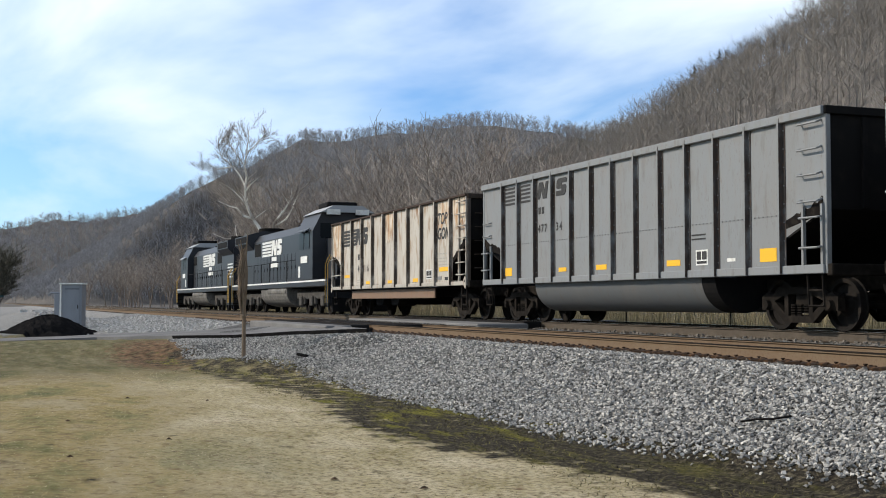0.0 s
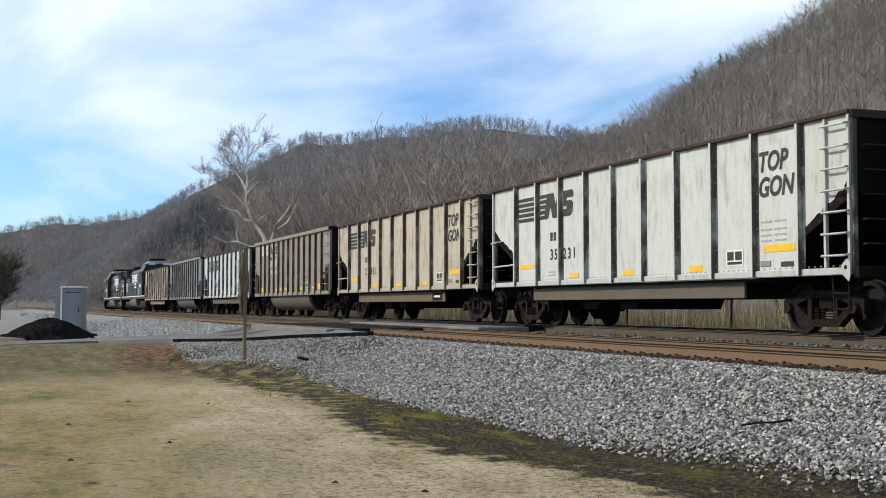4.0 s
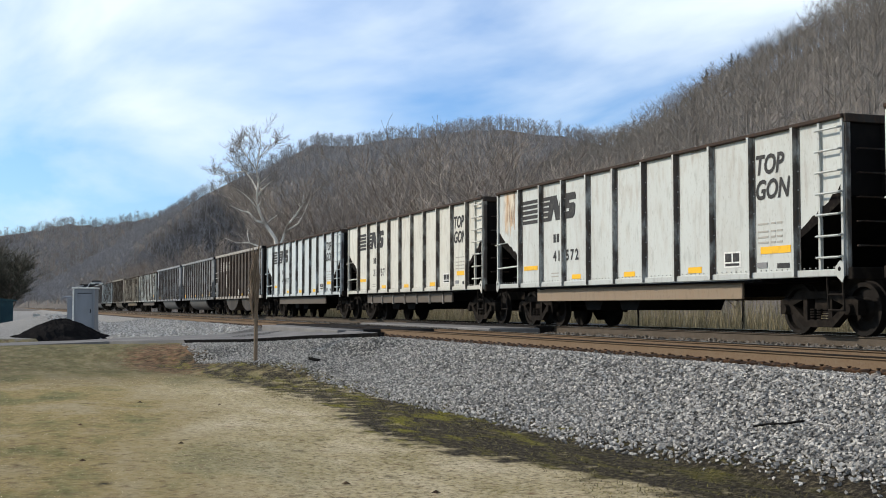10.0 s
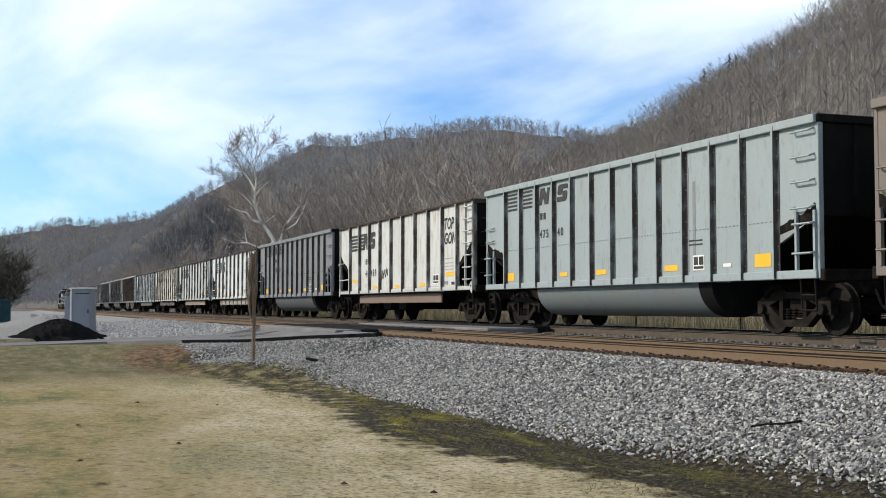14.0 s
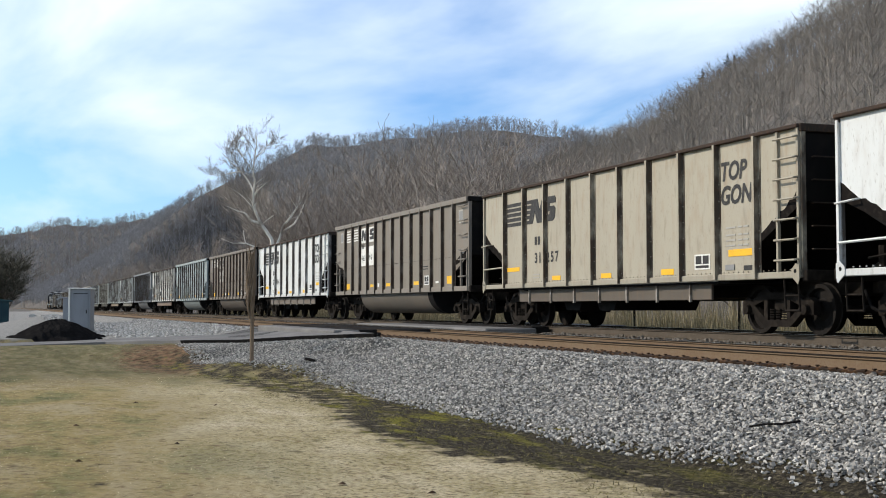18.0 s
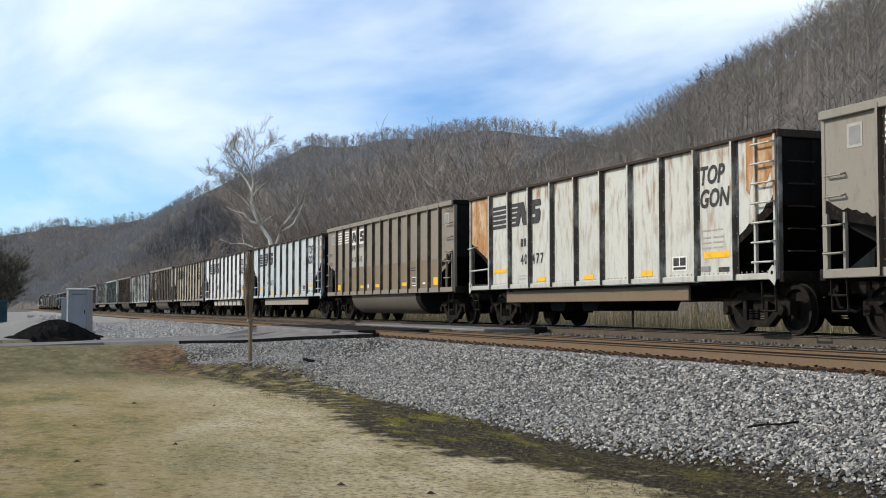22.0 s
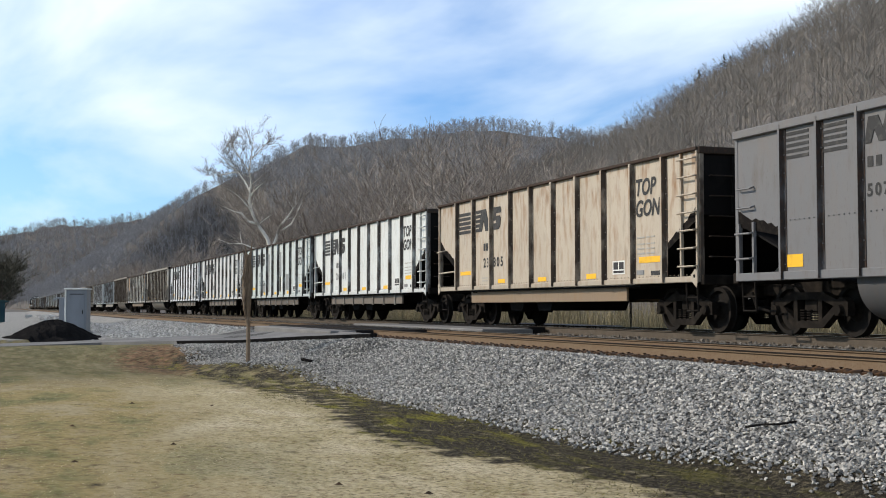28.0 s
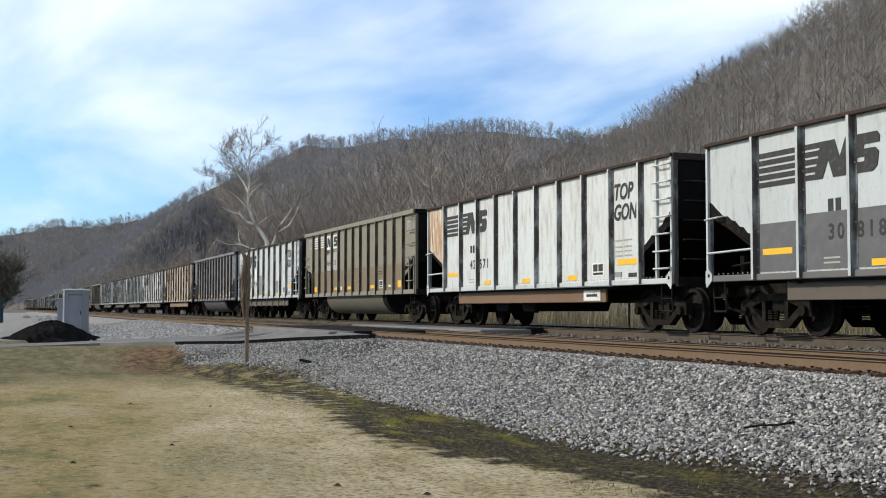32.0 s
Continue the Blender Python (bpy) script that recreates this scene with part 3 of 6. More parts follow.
def track(name, y, z, label):
    t = tagged(new(name), label, "railway track", kind="structure")
    t.location = (0, y, z)
    for side in (-GAUGE, GAUGE):
        rail = part("rail", Mesh().prism([(a + side, b) for a, b in RAIL_PROFILE], -1250, 760, "x"), RUSTY if y < 12 else DULL_RAIL, t, "rust-brown steel rail with a worn bright head")
        head = Mesh().box(-1250, 760, side - 0.038, side + 0.038, -0.016, 0.0015)
        part("rail_head", head, DARK_RAIL, rail, "dark steel rail head")
        worn = side > 0 or y > 12
        part("running_band", Mesh().box(-1250, 760, side - 0.026, side + 0.026, 0.001, 0.0035), BRIGHT if worn else DARK_RAIL, rail, "polished running band" if worn else "dull dark running band")
    tie = Mesh().box(-0.115, 0.115, -1.3, 1.3, -0.38, -0.195, 0.012).data("tie")
    tie.materials.append(TIE)
    rest = Mesh()
    for i in range(-1500, 900):
        x = i * 0.52 + rng.uniform(-0.03, 0.03)
        if -62 < x < 6:
            part("tie", tie, TIE, t, at=pose(x, rng.uniform(-0.04, 0.04), rng.uniform(-0.012, 0.006), 0, 0, rng.uniform(-1.2, 1.2)))
        elif -420 < x < 120:
            rest.box(x - 0.115, x + 0.115, -1.3, 1.3, -0.38, -0.195)
    far_ties = part("far_ties", rest, TIE, t)
    tagged(far_ties, kind="stuff")
    hard = Mesh()
    empty = y < 12
    for i in range(-115, 12):
        x = i * 0.52
        for side in (-GAUGE, GAUGE):
            hard.box(x - 0.09, x + 0.09, side - 0.17, side + 0.17, -0.196, -0.182)
            for dy in (-0.11, 0.11) if empty else ():
                hard.box(x - 0.055, x - 0.035, side + dy - 0.012, side + dy + 0.012, -0.19, -0.135)
                hard.box(x - 0.062, x - 0.028, side + dy - 0.02, side + dy + 0.02, -0.137, -0.122)
                hard.box(x + 0.035, x + 0.055, side + dy - 0.012, side + dy + 0.012, -0.19, -0.145)
                hard.box(x + 0.028, x + 0.062, side + dy - 0.02, side + dy + 0.02, -0.147, -0.132)
            for dx in (-0.16, 0.16) if empty else ():
                hard.tube((x + dx + 0.03, side - 0.17, -0.165), (x + dx - 0.03, side + 0.1, -0.2), 0.028, n=5)
                hard.tube((x + dx + 0.05, side - 0.17, -0.158), (x + dx - 0.22, side - 0.21, -0.182), 0.03, n=5)
    part("spikes_and_plates", hard, SPIKE, t, "rusty spikes, tie plates and rail anchors")
    return t


track("near_track", NEAR_Y, NEAR_Z, "empty rusty railway track on wooden ties beside the train")
track("train_track", TRAIN_Y, 0.0, "railway track carrying the coal train")


def build_crossing():
    """Rubber panels along the rails and asphalt between the tracks."""
    c = tagged(new("level_crossing"), "level crossing of black rubber panels and grey asphalt", "level crossing", kind="structure")
    for ty, tz, x1 in ((NEAR_Y, NEAR_Z, -31.2), (TRAIN_Y, 0.0, -29.4)):
        for x0 in range(5):
            a, b = x1 - 2.2 * x0 - 2.185, x1 - 2.2 * x0
            for y0, y1 in ((-1.35, -0.84), (-0.67, 0.67), (0.84, 1.35)):
                part("rubber_panel", Mesh().box(a, b, ty + y0, ty + y1, tz - 0.19, tz - 0.012, 0.02), RUBBER, c)
    for x0, x1, y0, y1, z in ((-41, -29.0, 11.68, 13.12, -0.05), (-41, -31.0, 8.2, 8.92, -0.11), (-41, -33.5, 15.88, 18.2, -0.05)):
        m = Mesh().box(x0, x1, y0, y1, z - 0.35, z, 0.03)
        part("asphalt_strip", m, ASPHALT, c)
    return c


build_crossing()

# ---- the train: gondolas built once per kind, then copied ----
HALF_WIDTH = 1.58
WHEEL_R = 0.457


def wheelset(r, gauge=0.76):
    m = Mesh().tube((0, -1.12, 0), (0, 1.12, 0), 0.075, n=10)
    for s in (-1, 1):
        prof = [(0.09, s * (gauge + 0.075)), (0.14, s * (gauge + 0.06)), (r * 0.45, s * (gauge + 0.0)), (r * 0.80, s * (gauge - 0.005)), (r * 0.84, s * (gauge + 0.07)),
                (r, s * (gauge + 0.07)), (r, s * (gauge - 0.045)), (r + 0.027, s * (gauge - 0.06)), (r + 0.02, s * (gauge - 0.075)), (0.10, s * (gauge - 0.075))]
        m.lathe(prof, (0, 0, 0), 24)
    for s in (-1, 1):
        for i in range(3):
            a = math.radians(120 * i)
            m.tube((0.06 * math.cos(a), s * 1.12, 0.06 * math.sin(a)), (0.06 * math.cos(a), s * 1.15, 0.06 * math.sin(a)), 0.02, n=6)
    return m


SPINNING = []


def freight_truck(car, x):
    """Bolster with two cast side frames, springs and two turning wheelsets."""
    t = part("truck", Mesh().box(-0.2, 0.2, -1.02, 1.02, 0.42, 0.66, 0.03).tube((0, 0, 0.6), (0, 0, 0.84), 0.2, n=12), STEEL, car, at=pose(x, 0, 0))
    for s in (-1, 1):
        y = s * 1.02
        m = Mesh()
        for seg in ([(-1.08, 0.36), (-1.08, 0.60), (-0.92, 0.68), (-0.78, 0.64), (-0.70, 0.52), (-0.74, 0.36)],
                    [(0.74, 0.36), (0.70, 0.52), (0.78, 0.64), (0.92, 0.68), (1.08, 0.60), (1.08, 0.36)],
                    [(-0.80, 0.63), (-0.42, 0.77), (0.42, 0.77), (0.80, 0.63), (0.72, 0.52), (0.36, 0.64), (-0.36, 0.64), (-0.72, 0.52)],
                    [(-0.80, 0.44), (-0.40, 0.14), (0.40, 0.14), (0.80, 0.44), (0.70, 0.52), (0.33, 0.26), (-0.33, 0.26), (-0.70, 0.52)],
                    [(-0.40, 0.22), (-0.40, 0.68), (-0.29, 0.68), (-0.29, 0.22)], [(0.29, 0.22), (0.29, 0.68), (0.40, 0.68), (0.40, 0.22)]):
            m.prism(seg, y - 0.075, y + 0.075, "y")
        frame_ = part("side_frame", m, STEEL, t)
        spring = Mesh()
        for dx in (-0.18, 0.0, 0.18):
            for k in range(5):
                spring.tube((dx, y, 0.26 + k * 0.045), (dx, y, 0.285 + k * 0.045), 0.075, n=8)
        part("springs", spring, STEEL, frame_)
        for dx in (-0.889, 0.889):
            part("bearing_cap", Mesh().tube((dx, y + s * 0.07, WHEEL_R), (dx, y + s * 0.15, WHEEL_R), 0.1, 0.085, 12), STEEL, frame_)
    for dx in (-0.889, 0.889):
        part("wheelset", WHEELSET, WHEEL, t, at=pose(dx, 0, WHEEL_R))
    return t


WHEELSET = wheelset(WHEEL_R).data("wheelset")
WHEELSET.materials.append(WHEEL)


def ladder(x0, x1, y, z0, z1, rungs, proud=0.09):
    m = Mesh()
    for x in (x0, x1):
        m.box(x - 0.028, x + 0.028, y - 0.02, y + 0.04, z0, z1)
    for i in range(rungs):
        z = z0 + (z1 - z0) * (i + 0.6) / rungs
        m.path([(x0, y, z), (x0, y - proud, z - 0.02), (x1, y - proud, z - 0.02), (x1, y, z)], 0.02, 5)
    return m


def rivets(xs, zs, y):
    m = Mesh()
    for x in xs:
        for z in zs:
            m.box(x - 0.011, x + 0.011, y - 0.009, y + 0.01, z - 0.011, z + 0.011)
    return m


HALF = {"top_a": 7.28, "top_b": 7.44, "tub": 7.46, "belly": 7.46}
LENGTH = {"top_a": 15.70, "top_b": 16.18, "tub": 16.18, "belly": 16.18}


def gondola(kind):
    """An open coal car: 'tub' and 'belly' have ribs a metre apart, the 'top' kinds have ten heavy ribs."""
    top = kind.startswith("top")
    half, zt = (HALF[kind], 3.67) if top else (HALF[kind], 3.77)
    zs0, zs1 = (1.00, 1.12) if top else (0.98, 1.13)
    ribs = [(-5.87 + 1.335 * i) * half / 7.44 for i in range(10)] if top else [-6.04 + 1.028 * i for i in range(13)]
    z_end, z_rib = (2.36, 1.72) if top else (2.08, 1.84)
    if kind == "belly":
        z_end, z_rib = 2.1, 1.5
    xr = (ribs[0], ribs[-1])
    W = HALF_WIDTH
    car = new("coal_gondola")
    car.empty_display_size = 0.5
    for s in (-1, 1):
        outline = [(-half, zt), (-half, z_end), (xr[0], z_rib), (xr[0], zs1 - 0.02), (xr[1], zs1 - 0.02), (xr[1], z_rib), (half, z_end), (half, zt)]
        a, b = sorted((s * W, s * (W - 0.012)))
        wall = part("side_wall", Mesh().prism(outline, a, b, "y"), PAINT, car)
        y0, y1 = sorted((s * (W - 0.04), s * (W + 0.085)))
        part("top_chord", Mesh().box(-half - 0.02, half + 0.02, y0, y1, zt - (0.07 if top else 0.15), zt, 0.012), RIB_SHADE_GRIME if top else PAINT, car)
        y0, y1 = sorted((s * (W - 0.10), s * (W + 0.05)))
        part("side_sill", Mesh().box(-half, half, y0, y1, zs0, zs1, 0.012), PAINT, car)
        wide, deep = (0.045, 0.105) if top else (0.040, 0.095)
        yf, yb = s * (W + deep), s * (W + 0.014)
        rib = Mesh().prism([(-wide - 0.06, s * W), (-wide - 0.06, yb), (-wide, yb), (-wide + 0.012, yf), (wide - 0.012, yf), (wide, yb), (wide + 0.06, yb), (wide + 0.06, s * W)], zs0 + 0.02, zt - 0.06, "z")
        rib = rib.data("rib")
        rib.materials.append(RIB_SHADE_GRIME)
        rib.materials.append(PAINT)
        # Front face keeps the car's paint; the sides carry shade in their colour.
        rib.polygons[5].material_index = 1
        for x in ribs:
            part("rib", rib, RIB_SHADE_GRIME, car, at=pose(x, 0, 0))
        if s < 0:
            zz = np.arange(zs1 + 0.12, zt - 0.2, 0.16)
            m = rivets([r + d for r in ribs for d in (wide + 0.035,)], zz[::2], -W - 0.024)
            if not top:
                m.add(*(lambda q: (q.v, q.f))(rivets(np.arange(-6.1, 6.2, 0.13), [2.02 if kind == "tub" else 2.3], -W - 0.004)))
            else:
                m.add(*(lambda q: (q.v, q.f))(rivets(np.arange(-7.1, 7.2, 0.16), [zs1 + 0.03], -W - 0.004)))
            tagged(part("rivets", m, PAINT, wall), kind="stuff")
    for s in (-1, 1):
        # End faces are black on every car: their shade is put into the colour.
        e = Mesh().prism([(-W + 0.02, z_end - 0.02), (W - 0.02, z_end - 0.02), (W - 0.02, zt), (-W + 0.02, zt)], s * half - 0.012, s * half + 0.012, "x")
        end = part("end_wall", e, BLACK, car)
        for y in (-0.8, 0, 0.8):
            part("end_rib", Mesh().box(s * half - 0.06, s * half + 0.06, y - 0.05, y + 0.05, z_end, zt - 0.16), BLACK, end)
        part("end_chord", Mesh().box(s * half - 0.07, s * half + 0.07, -W - 0.03, W + 0.03, zt - 0.14, zt + 0.002, 0.012), RIB_SHADE_GRIME if top else BLACK, end)
        pl = sorted([s * half, s * (half - 2.7)])
        slope = [(s * half, z_end), (s * (half - 2.7), 0.97), (s * (half - 2.7), 0.93), (s * half, z_end - 0.04)]
        part("slope_sheet", Mesh().prism(slope, -W + 0.03, W - 0.03, "y"), BLACK, car, "black sloping end sheet")
        for y in (-W + 0.04, W - 0.04):
            part("corner_post", Mesh().box(s * half - 0.05, s * half + 0.05, y - 0.05, y + 0.05, zs0, zt - 0.1, 0.01), PAINT if not top else RIB_SHADE_GRIME, car)
        part("end_sill", Mesh().box(min(s * half, s * (half + 0.16)), max(s * half, s * (half + 0.16)), -W, W, 0.94, 1.14, 0.015).box(pl[0], pl[1], -0.3, 0.3, 0.72, 0.98), STEEL, car)
        reach = LENGTH[kind] / 2 - 0.015
        coupler = Mesh().box(min(s * 7.0, s * (reach - 0.28)), max(s * 7.0, s * (reach - 0.28)), -0.11, 0.11, 0.74, 0.98, 0.02)
        coupler.box(min(s * (reach - 0.29), s * reach), max(s * (reach - 0.29), s * reach), -0.17, 0.17, 0.70, 1.02, 0.05)
        part("coupler", coupler, STEEL, car)
        hose = [(s * 7.4, -0.35, 0.8), (s * 7.55, -0.35, 0.5), (s * (reach - 0.12), -0.3, 0.42), (s * reach, -0.25, 0.5)]
        part("air_hose", Mesh().path(hose, 0.03, 6), BLACK, car)
        freight_truck(car, s * (half - 1.41))
        step = Mesh()
        sx = s * (half - 0.32)
        for dx in (-0.2, 0.2):
            step.tube((sx + dx, -W + 0.02, zs0), (sx + dx, -W + 0.05, 0.42), 0.02, n=5)
        for z in (0.44, 0.70):
            step.tube((sx - 0.2, -W + 0.04, z), (sx + 0.2, -W + 0.04, z), 0.02, n=5)
        part("step", step, STEEL, car)
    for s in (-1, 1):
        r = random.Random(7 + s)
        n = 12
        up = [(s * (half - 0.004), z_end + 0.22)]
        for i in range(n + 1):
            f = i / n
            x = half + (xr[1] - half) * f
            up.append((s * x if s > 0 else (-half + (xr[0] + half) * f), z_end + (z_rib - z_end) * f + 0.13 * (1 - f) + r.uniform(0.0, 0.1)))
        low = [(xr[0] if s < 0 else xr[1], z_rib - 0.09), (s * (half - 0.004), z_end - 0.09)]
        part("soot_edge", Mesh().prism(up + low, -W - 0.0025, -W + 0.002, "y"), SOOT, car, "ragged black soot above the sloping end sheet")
    if top:
        part("ladder", ladder(half - 0.62, half - 0.02, -W - 0.03, zs1, zt - 0.06, 7), PAINT, car, "steel ladder with bent rungs")
        post = part("corner_ladder", Mesh().box(-half - 0.01, 0.05 - half, -W - 0.05, -W + 0.02, zs1, zt - 0.1), PAINT, car, "white corner post")
        part("rung", Mesh().path([(0.03 - half, -W - 0.04, 2.2), (0.05 - half, -W - 0.12, 2.19), (0.5 - half, -W - 0.12, 2.22), (0.52 - half, -W, 2.24)], 0.018, 5), PAINT, post)
        part("rung", Mesh().path([(0.03 - half, -W - 0.05, 1.55), (ribs[0] - 0.04, -W - 0.05, 1.58)], 0.022, 5), PAINT, post)
        for s in (-1, 1):
            bracket = part("corner_bracket", Mesh().prism([(s * (half + 0.02), 0.98), (s * (half + 0.02), 1.21), (s * (half - 0.07), 1.26), (s * (half - 0.2), 1.15), (s * (half - 0.2), 1.03), (s * (half - 0.02), 0.89)], -W - 0.066, -W - 0.052, "y"), PAINT, car)
            part("bracket_hole", Mesh().tube((s * (half - 0.09), -W - 0.068, 1.12), (s * (half - 0.09), -W - 0.06, 1.12), 0.038, n=10), BLACK, bracket)
        gear = Mesh().box(0.85 - half, 1.15 - half, -1.2, -0.9, 1.14, 1.42, 0.03).tube((0.5 - half, -1.1, 1.14), (0.5 - half, -1.1, 1.5), 0.09, n=8)
        gear.path([(0.3 - half, -1.25, 1.3), (0.9 - half, -1.22, 1.36), (1.25 - half, -1.25, 1.2)], 0.02, 5)
        part("brake_gear", gear, STEEL, car, "grimy brake cylinder and levers")
        for z in (1.5, 1.9, 2.3, 2.7, 3.1):
            part("grab_iron", Mesh().path([(half, -1.35, z), (half + 0.1, -1.35, z), (half + 0.1, -0.85, z), (half, -0.85, z)], 0.016, 5), RIB_SHADE_GRIME, car)
        for s in (-1, 1):
            y0, y1 = sorted((s * 1.36, s * 1.42))
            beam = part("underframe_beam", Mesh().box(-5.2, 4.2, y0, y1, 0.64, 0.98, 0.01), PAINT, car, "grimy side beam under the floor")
            if kind == "top_a" and s < 0:
                for x in np.arange(-4.5, 4.2, 1.325):
                    part("stiffener", Mesh().box(x - 0.025, x + 0.025, -1.46, -1.41, 0.60, 1.0), GRIME_WHITE, beam)
        m = Mesh()
        for x in (-2.6, -0.8):
            m.prism([(x - 0.75, 0.98), (x - 0.35, 0.42), (x + 0.35, 0.42), (x + 0.75, 0.98)], -1.1, 1.1, "y")
        part("hopper_bay", m, BLACK, car)
        part("floor", Mesh().box(-5, 5, -W + 0.05, W - 0.05, 0.95, 0.99).box(-7.3, 7.3, -0.16, 0.16, 0.70, 0.97), BLACK, car)
    else:
        for z in (2.23, 2.68, 3.11, 3.55) if kind == "tub" else ():
            part("grab_iron", Mesh().path([(6.84, -W, z), (6.84, -W - 0.10, z - 0.04), (7.38, -W - 0.10, z - 0.04), (7.38, -W, z)], 0.019, 5), PAINT if kind == "tub" else WHITE, car)
        if kind == "belly":
            part("ladder", ladder(6.80, 7.44, -W - 0.04, 1.16, 3.62, 6, 0.11), WHITE, car, "white steel ladder")
        else:
            part("ladder", ladder(6.90, 7.41, -W - 0.03, zs1, 2.14, 2), PAINT, car)
        part("ladder", ladder(-7.36, -6.9, -W - 0.03, zs1, 2.05, 2), PAINT if kind == "tub" else WHITE, car)
        for z in (2.35, 2.7):
            part("grab_iron", Mesh().path([(-7.36, -W, z), (-7.36, -W - 0.08, z - 0.03), (-6.92, -W - 0.08, z - 0.03), (-6.92, -W, z)], 0.017, 5), PAINT if kind == "tub" else WHITE, car)
        part("floor", Mesh().box(-5, 5, -0.3, 0.3, 0.75, 0.98).box(-7.3, 7.3, -0.16, 0.16, 0.70, 0.97), BLACK, car)
        if kind == "tub":
            for s in (-1, 1):
                prof = [(s * (0.80 - 0.68 * math.cos(a)), 0.98 - 0.69 * math.sin(a)) for a in np.linspace(0, math.pi, 22)]
                # Only the end facing away from the sun is black, shade set by colour.
                part("tub_end", Mesh().prism([(b * 0.995 + s * 0.004, c + 0.002) for b, c in prof], 3.52, 4.0, "x"), BLACK, car, "tub end cap, blackened for its shade")
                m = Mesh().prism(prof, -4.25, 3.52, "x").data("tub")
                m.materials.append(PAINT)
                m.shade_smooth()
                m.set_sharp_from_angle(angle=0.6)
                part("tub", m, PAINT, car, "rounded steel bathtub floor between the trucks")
        else:
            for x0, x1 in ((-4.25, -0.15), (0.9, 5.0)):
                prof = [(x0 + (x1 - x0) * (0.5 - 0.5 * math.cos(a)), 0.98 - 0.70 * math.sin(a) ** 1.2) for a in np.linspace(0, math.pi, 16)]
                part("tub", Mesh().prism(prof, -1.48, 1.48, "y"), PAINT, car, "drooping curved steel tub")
    return car


YS = -HALF_WIDTH - 0.004


def slab(x, z, w, h, lean=0.0, lift=0.004):
    return Mesh().prism([(x, z), (x + w, z), (x + w + lean * h, z + h), (x + lean * h, z + h)], YS - lift, YS + 0.002, "y")


def badge(x, z, w, h, outline, lean=0.3):
    """A leaning flat shape from an outline in fractions of its width and height."""
    return Mesh().prism([(x + w * a + lean * h * b, z + h * b) for a, b in outline], YS - 0.008, YS + 0.002, "y")


NOTCHED = [(0, 0), (0.27, 0), (0.34, 0.5), (0.6, 0), (0.97, 0), (1, 1), (0.76, 1), (0.69, 0.5), (0.43, 1), (0.02, 1)]
SLOTTED = [(0.04, 0), (0.84, 0), (0.98, 0.13), (1, 0.48), (0.88, 0.6), (0.5, 0.6), (0.5, 0.72), (1, 0.72), (1, 0.88), (0.9, 1), (0.14, 1), (0.02, 0.88), (0, 0.5), (0.12, 0.4),
           (0.55, 0.4), (0.55, 0.28), (0, 0.28)]


def logo(car, kind, tint):
    """Speed stripes and two plain leaning blocks with notches."""
    if kind == "tub":
        for x in (-5.92, -4.93):
            for i in range(5):
                part("logo_stripe", slab(x, 3.08 + i * 0.102, 0.62, 0.058), tint, car)
        part("logo_block", badge(-3.88, 3.10, 0.56, 0.42, NOTCHED, 0.2), tint, car)
        part("logo_block", badge(-2.82, 3.10, 0.56, 0.42, SLOTTED, 0.2), tint, car)
        return
    x, z0, hh = (-5.75, 2.66, 0.62) if kind != "belly" else (-5.85, 2.72, 0.56)
    for i in range(5):
        part("logo_stripe", slab(x, z0 + i * hh * 0.212, 1.62 + 0.05 * i, hh * 0.15), tint, car)
    part("logo_block", badge(x + 1.56, z0, 0.84, hh, NOTCHED), tint, car)
    part("logo_block", badge(x + 2.42, z0, 0.72, hh, SLOTTED, 0.12), tint, car)


